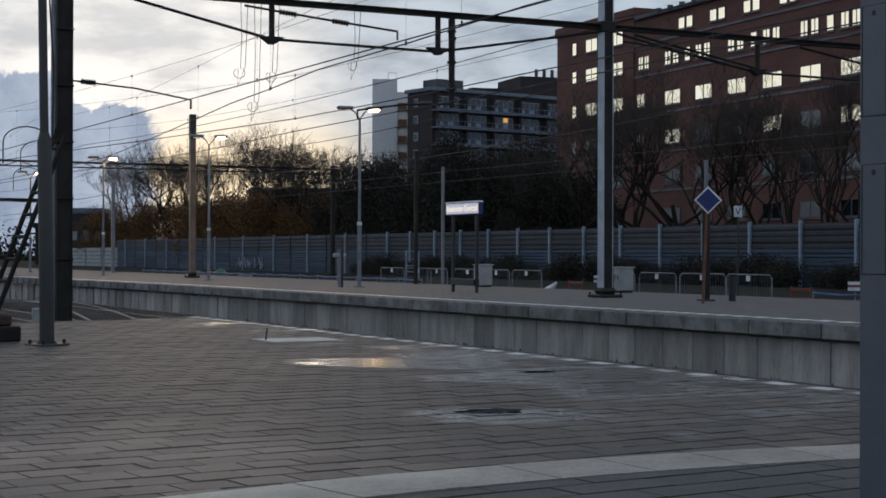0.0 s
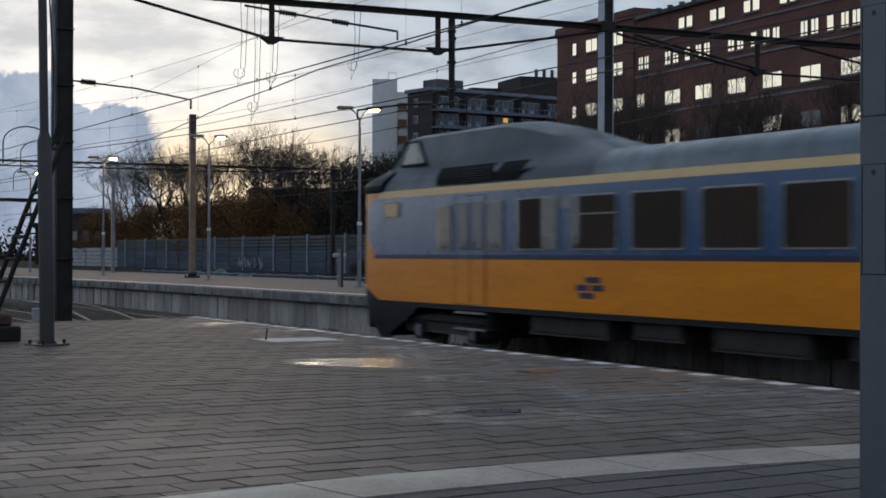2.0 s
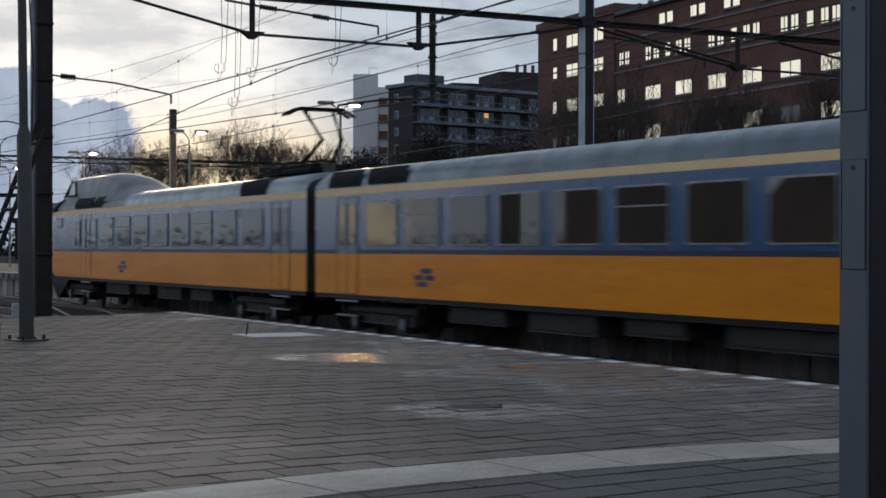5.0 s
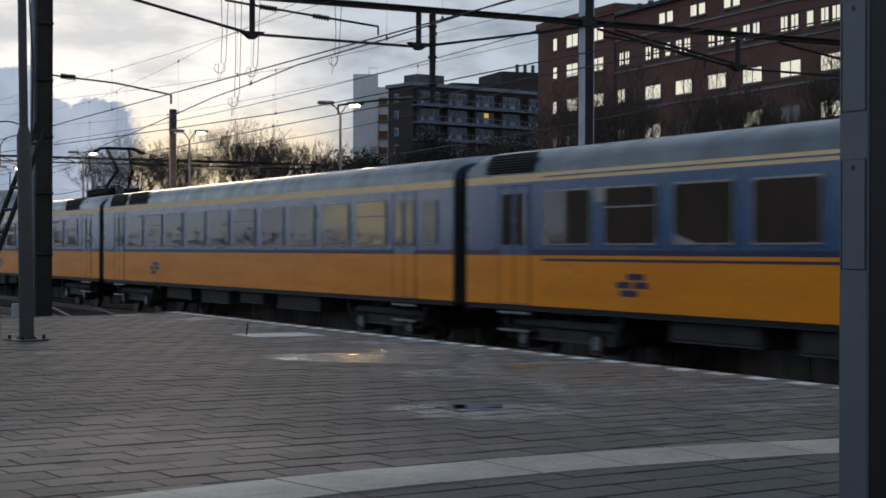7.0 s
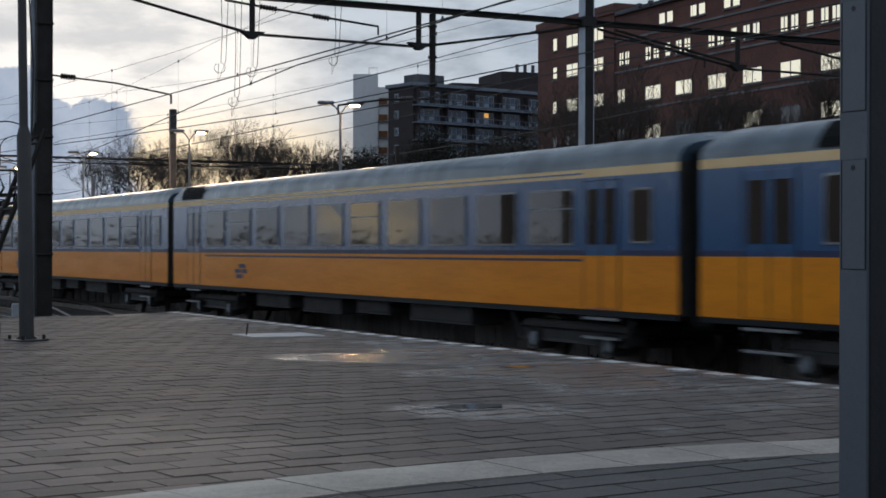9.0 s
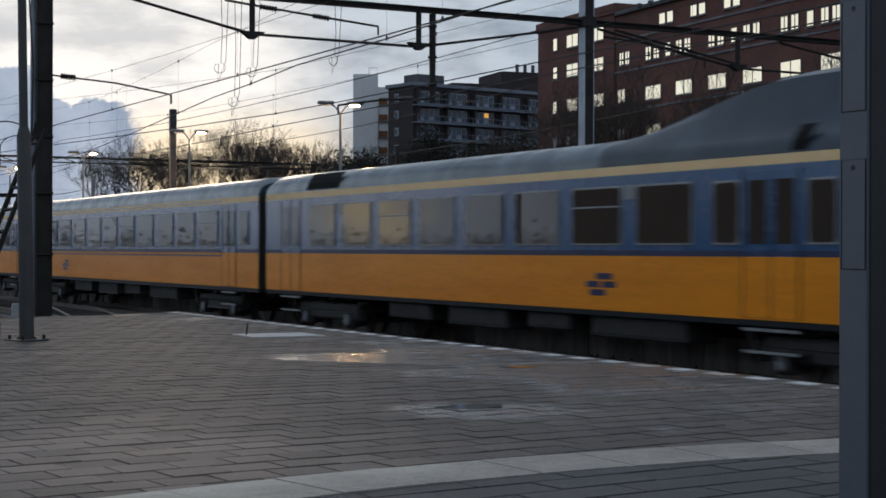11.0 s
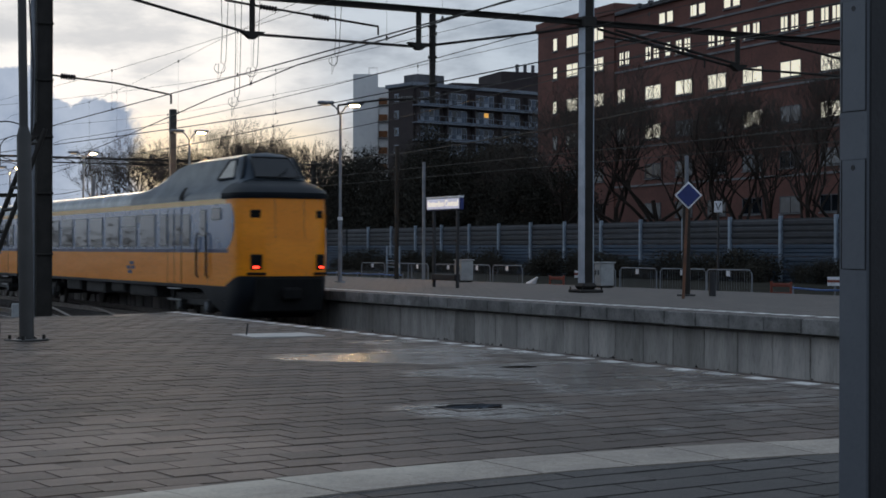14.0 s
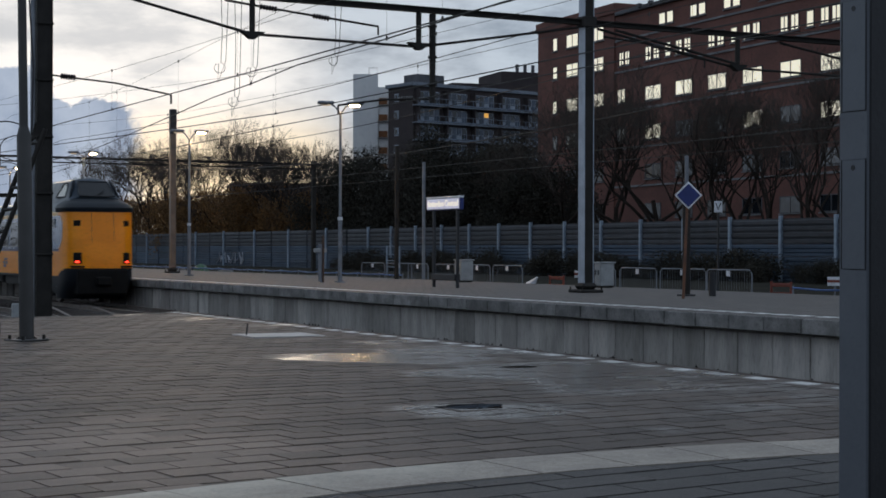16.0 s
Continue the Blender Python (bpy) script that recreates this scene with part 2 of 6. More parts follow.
BRICK_DARK = material("brown_brick", (0.048, 0.036, 0.036), (0.035, 0.027, 0.028), rough=0.9, scale=0.3, grime=0.4, bump=0.2)
LEDGE = material("concrete_ledge", (0.20, 0.20, 0.205), rough=0.8, scale=0.8)
BALCONY = material("balcony_panel", (0.125, 0.16, 0.215), (0.10, 0.13, 0.175), rough=0.5, scale=0.5)
FLAT_LEDGE = material("dull_balcony_edge", (0.20, 0.225, 0.265), rough=0.8, scale=0.8)
PALE_WALL = material("pale_rendered_wall", (0.74, 0.73, 0.71), (0.66, 0.655, 0.65), rough=0.8, scale=0.15, grime=0.15)
ORANGE_PANEL = material("orange_panel", (0.22, 0.085, 0.025), rough=0.6, scale=1)
ROOF_DARK = material("roof_felt", (0.10, 0.10, 0.11), rough=0.8, scale=0.6)
GLASS_DARK = material("dark_window_glass", (0.015, 0.018, 0.022), rough=0.06, scale=0.7, bump=0.02, grime=0.0)
GLASS_LIT = material("lit_window", (0.5, 0.48, 0.4), rough=0.2, scale=0.5, grime=0.3, emission=(1.0, 0.93, 0.72), power=0.72, spread=0.3)
GLASS_DIM = material("dim_window", (0.06, 0.072, 0.085), (0.025, 0.03, 0.036), rough=0.12, scale=0.4, grime=0.2, emission=(0.8, 0.88, 1.0), power=0.035, spread=0.4)
AMBER_WINDOW = material("amber_lit_window", (0.5, 0.3, 0.1), rough=0.3, emission=(1.0, 0.5, 0.08), power=0.6, bump=0)
FLAT_GLASS = material("blue_grey_window_glass", (0.03, 0.05, 0.085), (0.018, 0.03, 0.05), rough=0.1, scale=0.5, bump=0.02, grime=0.1, spread=0.4)
FRAME_WHITE = material("white_window_frame", (0.30, 0.34, 0.40), rough=0.5, scale=2)
BARK = material("bark", (0.042, 0.034, 0.029), (0.027, 0.022, 0.019), spec=0.1, rough=0.95, scale=3, bump=0.4)
TWIG = material("bare_twigs", (0.066, 0.052, 0.042), (0.045, 0.036, 0.03), rough=0.95, scale=1, bump=0)
LEAF_DARK = material("dark_foliage", spec=0.05, tone=(0.05, 0.046, 0.037), tone2=(0.034, 0.033, 0.028), rough=0.8, scale=1.2, bump=0, spread=0.5, pieces=True)
LEAF_RUST = material("autumn_foliage", spec=0.1, tone=(0.20, 0.105, 0.04), tone2=(0.12, 0.07, 0.032), rough=0.8, scale=0.8, bump=0, spread=0.5, pieces=True)
YELLOW = material("train_yellow", (0.95, 0.31, 0.0), (0.85, 0.265, 0.0), rough=0.4, rough2=0.5, scale=0.8, grime=0.22, bump=0.03, stretch=(1, 0.3, 2.2), coat=0.5, coat_rough=0.22, spec=0.2)
STRIPE = material("pale_yellow_stripe", (0.95, 0.66, 0.33), (0.9, 0.6, 0.28), rough=0.4, scale=1.5, grime=0.1, bump=0.02)
BLUE = material("train_blue", (0.006, 0.085, 0.225), (0.006, 0.07, 0.19), rough=0.22, rough2=0.3, scale=0.9, grime=0.15, bump=0.05, coat=1.0, coat_rough=0.22, spec=0.6)
NAVY = material("navy_band", (0.022, 0.032, 0.10), rough=0.35, scale=2, bump=0.02)
TRAIN_ROOF = material("train_roof_grey", (0.038, 0.078, 0.116), (0.024, 0.05, 0.076), rough=0.26, rough2=0.46, scale=1.1, grime=0.5, bump=0.14, stretch=(1, 1.6, 1), coat=0.5, coat_rough=0.14, spec=0.45)
CAB_GLASS = material("cab_glass", (0.012, 0.014, 0.017), rough=0.08, scale=1, bump=0.0, grime=0, spec=0.35)
CAB_ROOF = material("cab_roof_grey", (0.018, 0.037, 0.058), (0.013, 0.027, 0.044), rough=0.32, rough2=0.42, scale=1.2, grime=0.4, bump=0.1, spec=0.3, coat=0.1, coat_rough=0.12)
CAB_DARK = material("dark_grey_cab_paint", (0.014, 0.019, 0.026), (0.010, 0.014, 0.019), spec=0.2, rough=0.5, scale=1.2, grime=0.3, bump=0.05)
TRAIN_GLASS = material("train_window_glass", (0.066, 0.048, 0.036), (0.05, 0.038, 0.03), rough=0.03, scale=0.6, bump=0.004, grime=0.0, coat=0.0, spec=0.85)
ALUMINIUM = material("window_trim_metal", (0.33, 0.335, 0.34), rough=0.35, metal=0.25, scale=3, bump=0.02)
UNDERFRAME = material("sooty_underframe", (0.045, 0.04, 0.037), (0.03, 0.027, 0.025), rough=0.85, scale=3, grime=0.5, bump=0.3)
GEAR_GREY = material("underframe_case", (0.036, 0.033, 0.031), (0.022, 0.02, 0.019), rough=0.75, scale=2, grime=0.5)
PLOUGH = material("dark_slate_fairing", (0.012, 0.015, 0.02), (0.009, 0.011, 0.015), spec=0.2, rough=0.5, scale=1.5)
RUBBER = material("black_rubber", (0.010, 0.010, 0.010), spec=0.15, rough=0.8, scale=4)
WHEEL = material("wheel_steel", (0.13, 0.11, 0.10), rough=0.55, metal=0.6, scale=4)
TAIL_RED = material("tail_lamp_glow", (0.4, 0.02, 0.01), rough=0.3, emission=(1.0, 0.035, 0.015), power=4.5, bump=0)
GREEN_TARP = material("green_tarpaulin", (0.02, 0.09, 0.035), rough=0.5, scale=4, world_space=True)
PLATE_STONE = material("pale_cover_stone", (0.52, 0.50, 0.47), (0.42, 0.41, 0.39), rough=0.6, scale=3, grime=0.3, world_space=True)
LITTER = material("wet_leaf_litter", (0.035, 0.025, 0.017), rough=0.7, scale=20)
CABINET = material("cabinet_grey", (0.36, 0.37, 0.37), (0.28, 0.29, 0.29), rough=0.6, scale=2, world_space=True)
WATER = material("still_water", (0.012, 0.012, 0.012), rough=0.01, scale=2, bump=0.0, grime=0, coat=0.0)
PLASTER = material("plain_station_wall", (0.05, 0.048, 0.046), (0.036, 0.035, 0.034), rough=0.85, scale=0.3, world_space=True)
GRAFFITI = material("pale_graffiti_paint", (0.36, 0.38, 0.42), rough=0.6, scale=4)

# ---- mesh helpers ----------------------------------------------------------------------------------------------


class Shape:
    """Vertices and faces of one mesh."""

    def __init__(self):
        self.v, self.f = [], []

    def add(self, verts, faces):
        k = len(self.v)
        self.v += [tuple(p) for p in verts]
        self.f += [tuple(i + k for i in face) for face in faces]
        return self

    def box(self, lo, hi, bevel=0.0, m=None):
        b = min(bevel, *(abs(h - l) * 0.45 for l, h in zip(lo, hi))) if bevel else 0.0
        c = [(l + h) / 2 for l, h in zip(lo, hi)]
        d = [(h - l) / 2 for l, h in zip(lo, hi)]
        if not b:
            pts = [Vector((c[0] + sx * d[0], c[1] + sy * d[1], c[2] + sz * d[2])) for sx, sy, sz in product((-1, 1), repeat=3)]
            faces = [(0, 1, 3, 2), (4, 6, 7, 5), (0, 4, 5, 1), (2, 3, 7, 6), (0, 2, 6, 4), (1, 5, 7, 3)]
        else:
            pts, index = [], {}
            for corner in product((-1, 1), repeat=3):
                for axis in range(3):
                    p = [c[k] + corner[k] * (d[k] - (0 if k == axis else b)) for k in range(3)]
                    index[corner, axis] = len(pts)
                    pts.append(Vector(p))
            faces = []
            for axis in range(3):
                a1, a2 = (axis + 1) % 3, (axis + 2) % 3
                for s in (-1, 1):
                    ring = []
                    for s1, s2 in ((-1, -1), (1, -1), (1, 1), (-1, 1)):
                        corner = [0, 0, 0]
                        corner[axis], corner[a1], corner[a2] = s, s1, s2
                        ring.append(index[tuple(corner), axis])
                    faces.append(ring if s > 0 else ring[::-1])
                for s1, s2 in product((-1, 1), repeat=2):
                    lo_c, hi_c = [0, 0, 0], [0, 0, 0]
                    lo_c[axis], hi_c[axis] = -1, 1
                    for k in (lo_c, hi_c):
                        k[a1], k[a2] = s1, s2
                    lo_c, hi_c = tuple(lo_c), tuple(hi_c)
                    ring = [index[lo_c, a1], index[hi_c, a1], index[hi_c, a2], index[lo_c, a2]]
                    faces.append(ring if s1 * s2 > 0 else ring[::-1])
            for corner in product((-1, 1), repeat=3):
                ring = [index[corner, k] for k in range(3)]
                faces.append(ring if corner[0] * corner[1] * corner[2] > 0 else ring[::-1])
        if m is not None:
            pts = [m @ p for p in pts]
        return self.add(pts, faces)

    def tube(self, points, radius, sides=6, caps=True):
        """A round bar along points; radius is one number or one for each point."""
        points = [Vector(p) for p in points]
        radii = radius if isinstance(radius, (list, tuple)) else [radius] * len(points)
        k0, verts, faces = 0, [], []
        for i, (p, r) in enumerate(zip(points, radii)):
            d = (points[min(i + 1, len(points) - 1)] - points[max(i - 1, 0)]).normalized()
            side = d.cross(Vector((0, 0, 1)) if abs(d.z) < 0.95 else Vector((0, 1, 0))).normalized()
            other = side.cross(d)
            for j in range(sides):
                a = 2 * math.pi * j / sides
                verts.append(p + (side * math.cos(a) + other * math.sin(a)) * r)
        for i in range(len(points) - 1):
            for j in range(sides):
                a, b = i * sides + j, i * sides + (j + 1) % sides
                faces.append((a, b, b + sides, a + sides))
        if caps:
            faces.append(tuple(range(sides))[::-1])
            faces.append(tuple(len(verts) - sides + j for j in range(sides)))
        return self.add(verts, faces)

    def sheet(self, rows):
        """Quads over a grid of points."""
        w = len(rows[0])
        faces = [(i * w + j, i * w + j + 1, (i + 1) * w + j + 1, (i + 1) * w + j) for i in range(len(rows) - 1) for j in range(w - 1)]
        return self.add([p for row in rows for p in row], faces)

    def prism(self, outline, along, lo, hi):
        """An outline of (a, b) pairs, drawn out along an axis from lo to hi."""
        def place(a, b, c):
            return {"x": (c, a, b), "y": (a, c, b), "z": (a, b, c)}[along]
        k = len(outline)
        verts = [place(a, b, lo) for a, b in outline] + [place(a, b, hi) for a, b in outline]
        faces = [tuple(range(k)), tuple(range(2 * k - 1, k - 1, -1))]
        faces += [(i, i + k, (i + 1) % k + k, (i + 1) % k) for i in range(k)]
        return self.add(verts, faces)

    def mesh(self, name, mat, smooth=False):
        data = bpy.data.meshes.new(name)
        data.from_pydata(self.v, [], self.f)
        bm = bmesh.new()
        bm.from_mesh(data)
        if len(bm.faces) < 60000:
            bmesh.ops.recalc_face_normals(bm, faces=bm.faces)
        bm.to_mesh(data)
        bm.free()
        if smooth:
            data.polygons.foreach_set("use_smooth", [True] * len(data.polygons))
            data.set_sharp_from_angle(angle=radians(35))
        data.materials.append(mat)
        return data


def thing(name, label, category, group="", kind="", at=None):
    ob = new(name)
    ob.empty_display_size = 0.2
    if at is not None:
        ob.matrix_basis = at
    return tagged(ob, label, category, group, kind)


def part(name, shape, mat, parent, label="", smooth=False, at=None, kind=""):
    """One mesh object under a thing or a part; shape is a Shape or mesh data that pieces share."""
    data = shape if isinstance(shape, bpy.types.Mesh) else shape.mesh(name, mat, smooth)
    ob = new(name, data)
    ob.parent = parent
    if at is not None:
        ob.matrix_basis = at
    return tagged(ob, label, kind=kind)


def solid(name, shape, mat, label, category, group="", kind="", smooth=False, at=None):
    """A thing that is one mesh."""
    ob = new(name, shape.mesh(name, mat, smooth))
    if at is not None:
        ob.matrix_basis = at
    return tagged(ob, label, category, group, kind)

# ---- ground, platforms, tracks ---------------------------------------------------------------------------------
EDGE_NEAR, EDGE_FAR, BACK_FAR = 9.36, 17.97, 28.2

solid("ground", Shape().box((-2500, -2500, -1.8), (2500, 2500, -1.17)), BALLAST, "dark gravelly ground under the railway", "ground", kind="structure")
solid("verge", Shape().box((BACK_FAR + 0.3, -300, -1.2), (700, 1200, -0.35), 0.05), EARTH, "rough dark ground behind the platform", "ground", kind="structure")
solid("station_wall", Shape().box((-14.6, -45, -1.2), (-14, 52.0, 3.2)).box((-15.6, 52.0, -1.2), (-14, 72, 5.6)), PLASTER, "plain dull wall beside the platform", "wall", kind="structure")

solid("station_building_wall", Shape().box((-14, -7.6, -0.02), (8.4, -7.0, 7.0)), PLASTER, "plain dark wall behind the platform", "wall", kind="structure")

platform_near = thing("platform_near", "wet grey paved station platform", "platform", kind="structure")
bed = Shape().prism([(-14, -45), (9.0, -45), (9.0, 28.6), (8.0, 28.0), (6.0, 27.5), (-14, 27.2)], "z", -1.17, -0.005)
part("paving_bed", bed, JOINT, platform_near)

platform_far = thing("platform_far", "raised grey platform with concrete wall", "platform", kind="structure")
part("platform_core", Shape().box((EDGE_FAR + 0.30, -40, -1.17), (BACK_FAR, 170, -0.012)), CONCRETE, platform_far)
part("paving", Shape().box((EDGE_FAR + 0.05, -40, -0.005), (BACK_FAR, 170, 0.005)), FAR_PAVING, platform_far, "pale grey small paving stones")


def bent(x, y):
    """The far platform's edge swings slightly towards the track in the distance."""
    return x - max(0.0, y - 48.0) ** 2 * 0.0012


def track(name, x, label):
    t = thing(name, label, "track", kind="structure", at=pose(0, 0, -0.17))
    rows = [-40 + 2.0 * i for i in range(150)]
    for side in (-0.75, 0.75):
        s = Shape()
        for y0, y1 in zip(rows[:-1:10], rows[10::10] + [rows[-1]]):
            s.box((x + side - 0.035, y0, -0.80), (x + side + 0.035, y1, -0.76), 0.008)
            s.box((x + side - 0.012, y0, -0.90), (x + side + 0.012, y1, -0.80))
            s.box((x + side - 0.07, y0, -0.915), (x + side + 0.07, y1, -0.90))
        part("rail", s, RAIL, t)
    s = Shape()
    for i in range(330):
        y = -38 + 0.6 * i
        s.box((x - 1.28, y - 0.12, -1.02), (x + 1.28, y + 0.12, -0.912), 0.02)
    part("sleepers", s, SLEEPER, t, kind="stuff")
    bed = Shape().prism([(x - 2.1, -1.0), (x + 2.1, -1.0), (x + 1.6, -0.93), (x - 1.6, -0.93)], "y", -40, 260)
    part("ballast_bed", bed, BALLAST, t)


track("track_1", 11.75, "empty rusty railway track on sleepers")
track("track_2", 16.45, "railway track beside the far platform")
track("track_3", 32.2, "railway track behind the far platform")
track("track_4", 36.6, "railway track near the noise barrier")
# crossover rails beyond the platform's end
cross = thing("crossover", "curved crossover rails between the tracks", "track", kind="structure", at=pose(0, 0, -0.17))
for off in (0.0, 1.5):
    pts = []
    for i in range(25):
        k = i / 24
        pts.append((11.0 + off + 4.7 * (k * k * (3 - 2 * k)), 33 + 40 * k, -0.79))
    part("rail", Shape().tube(pts, 0.035, 6), RAIL, cross)
stones = Shape()
rnd = random.Random(4)
for i in range(2600):
    x, y, r = rnd.uniform(9.6, 18), rnd.uniform(27, 75), rnd.uniform(0.02, 0.05)
    z = -1.15
    stones.add([(x - r, y, z), (x, y - r, z), (x + r, y, z), (x, y + r, z), (x + rnd.uniform(-r, r) / 2, y, z + r * 1.3)], [(0, 1, 4), (1, 2, 4), (2, 3, 4), (3, 0, 4)])
solid("ballast_stones", stones, BALLAST, "loose dark ballast stones between the rails", "gravel", kind="stuff")

# ---- the train -------------------------------------------------------------------------------------------------
HALF, SILL, WAIST, NAVY_TOP, CANT, STRIPE_TOP = 1.35, 0.13, 1.06, 1.15, 2.41, 2.56
TRACK_X = 16.45


SLACK = random.Random(12)


def smooth_step(lo, hi, v):
    k = min(1.0, max(0.0, (v - lo) / (hi - lo)))
    return k * k * (3 - 2 * k)


def nose_half(y):
    """Half width of the driving car's plan at y."""
    if y < 24.9:
        return HALF
    k = min(1.0, (y - 24.9) / 1.68)
    return max(0.02, HALF * (1 - k ** 4.2) ** (1 / 3.0))


def hump(y):
    """How far the raised cab stands above the roof."""
    return 0.78 * smooth_step(15.6, 20.6, y) * (1.0 - smooth_step(24.65, 25.65, y))


def apron(y):
    """Lower edge of the yellow, which sweeps up round the nose."""
    return SILL + 0.30 * smooth_step(24.9, 26.1, y)


def wall_strip(ys, half, z0, z1, side, off=0.0):
    return [[(side * (half(y) + off), y, z) for y in ys] for z in (z0, z1)]


def window(parent, y0, y1, z0, z1, side, name="window", proud=0.006, glass=None, transom=False):
    x = side * (HALF + proud)
    rim = Shape().box((x - 0.02, y0 - 0.035, z0 - 0.035), (x + 0.012 * side + 0.004, y1 + 0.035, z1 + 0.035), 0.006)
    frame_ob = part(name, rim, ALUMINIUM, parent)
    s = Shape()
    c, k = 0.07, []
    for cy, cz, a0 in ((y1 - c, z1 - c, 0), (y0 + c, z1 - c, 90), (y0 + c, z0 + c, 180), (y1 - c, z0 + c, 270)):
        for a in (0, 30, 60, 90):
            k.append((cy + c * math.cos(radians(a0 + a)), cz + c * math.sin(radians(a0 + a))))
    s.prism(k, "x", x - 0.01, x + 0.02 * side + 0.002 * side)
    # every pane sits a hair out of true
    mid = Vector((x, (y0 + y1) / 2, (z0 + z1) / 2))
    slack = Matrix.Translation(mid) @ Matrix.Rotation(SLACK.uniform(-0.002, 0.002), 4, "Z") @ Matrix.Rotation(SLACK.uniform(-0.004, 0.004), 4, "Y") @ Matrix.Translation(-mid)
    s.v = [tuple(slack @ Vector(p)) for p in s.v]
    part("pane", s, glass or TRAIN_GLASS, frame_ob)
    if transom:
        part("transom", Shape().box((x, y0, z1 - 0.33), (x + 0.03 * side, y1, z1 - 0.30), 0.004), ALUMINIUM, frame_ob)


def door(parent, y0, y1, side):
    """A pair of folding door leaves, set back a little, with tall panes."""
    d = Shape().box((side * (HALF - 0.05), y0, SILL + 0.02), (side * (HALF + 0.004), y1, CANT - 0.06), 0.01)
    leafs = part("door", d, BLUE, parent)
    part("door_lower", Shape().box((side * (HALF - 0.05), y0 + 0.01, SILL + 0.03), (side * (HALF + 0.008), y1 - 0.01, WAIST), 0.004), YELLOW, leafs)
    mid = (y0 + y1) / 2
    for a, b in ((y0 + 0.12, mid - 0.1), (mid + 0.1, y1 - 0.12)):
        part("pane", Shape().box((side * (HALF - 0.02), a, 1.25), (side * (HALF + 0.012), b, 2.2), 0.004), TRAIN_GLASS, leafs)
    for y in (y0, mid, y1):
        part("seal", Shape().box((side * (HALF - 0.02), y - 0.012, SILL + 0.02), (side * (HALF + 0.011), y + 0.012, CANT - 0.05)), RUBBER, leafs)


def step(parent, y0, y1, side):
    s = Shape()
    for z in (0.0, -0.33):
        s.box((side * 1.05, y0, z - 0.035), (side * 1.36, y1, z), 0.008)
    for y in (y0 + 0.03, y1 - 0.03):
        s.box((side * 1.1, y - 0.02, -0.36), (side * 1.16, y + 0.02, 0.13))
    tread = part("footstep", s, GEAR_GREY, parent)
    for z in (0.0, -0.33):
        part("step_edge", Shape().box((side * 1.345, y0, z - 0.04), (side * 1.372, y1, z + 0.004), 0.004), ALUMINIUM, tread, "worn bare metal edge")


def emblem(parent, y, z, side):
    """The operator's mark as plain blue bars."""
    x = side * (HALF + 0.003)
    for dy, dz, w in ((-0.1, 0.14, 0.5), (-0.25, 0.0, 0.42), (0.25, 0.0, 0.42), (0.1, -0.14, 0.5)):
        s = Shape().box((x - 0.003, y + side * -1 * dy - w / 2, z + dz - 0.055), (x + 0.003, y + side * -1 * dy + w / 2, z + dz + 0.055), 0.01)
        part("emblem_bar", s, NAVY, parent)


def bogie(parent, y):
    b = part("bogie", Shape().box((-1.18, y - 1.75, -0.32), (1.18, y + 1.75, -0.12), 0.05), UNDERFRAME, parent, "sooty bogie frame")
    for side in (-1, 1):
        s = Shape().box((side * 1.0, y - 1.9, -0.5), (side * 1.16, y + 1.9, -0.24), 0.05)
        for dy in (-1.25, 1.25):
            s.box((side * 0.98, y + dy - 0.17, -0.66), (side * 1.22, y + dy + 0.17, -0.28), 0.04)
        part("side_frame", s, GEAR_GREY, b)
        for dy in (-0.35, 0.35):
            coil = [(side * 1.1 + 0.09 * math.cos(a * 0.9), y + dy + 0.09 * math.sin(a * 0.9), -0.2 + 0.012 * a) for a in range(26)]
            part("spring", Shape().tube(coil, 0.018, 5), UNDERFRAME, b)
    for side, dy in product((-1, 1), (-1.75, 1.75)):
        lean = 0.28 if dy > 0 else -0.28
        part("damper", Shape().tube([(side * 1.22, y + dy, -0.52), (side * 1.22, y + dy + lean, -0.02)], [0.028, 0.042], 8), GEAR_GREY, b, "sooty hydraulic damper")
        part("axle_cover", Shape().tube([(side * 1.2, y + dy * 0.714, -0.47), (side * 1.26, y + dy * 0.714, -0.47)], 0.13, 10), STEEL, b)
    for dy in (-1.25, 1.25):
        for side in (-1, 1):
            s = Shape()
            ring = [(y + dy + 0.46 * math.cos(a * math.pi / 12), -0.47 + 0.46 * math.sin(a * math.pi / 12)) for a in range(24)]
            s.prism(ring, "x", side * 0.70, side * 0.83)
            ring = [(y + dy + 0.17 * math.cos(a * math.pi / 8), -0.47 + 0.17 * math.sin(a * math.pi / 8)) for a in range(16)]
            s.prism(ring, "x", side * 0.83, side * 0.93)
            part("wheel", s, WHEEL, b)
        part("axle", Shape().tube([(-0.7, y + dy, -0.47), (0.7, y + dy, -0.47)], 0.08, 8), WHEEL, b)


def roof_profile(half, lift):
    """From the stripe's top over one side to the crown: (x, z), narrowed where the cab is raised."""
    raised = [(1.0, 0.0), (0.985, 0.0), (0.90, 0.0), (0.74, 0.12), (0.66, 0.55), (0.58, 0.88), (0.34, 0.98), (0.0, 1.0)]
    plain = [(1.0, STRIPE_TOP), (0.985, 2.70), (0.93, 2.84), (0.84, 2.94), (0.70, 3.01), (0.52, 3.06), (0.28, 3.09), (0.0, 3.10)]
    k = min(1.0, lift / 0.5)
    return [(half * (p[0] * (1 - k) + r[0] * k), p[1] + lift * r[1] - (0.02 * k if 0 < i < 7 else 0)) for i, (p, r) in enumerate(zip(plain, raised))]


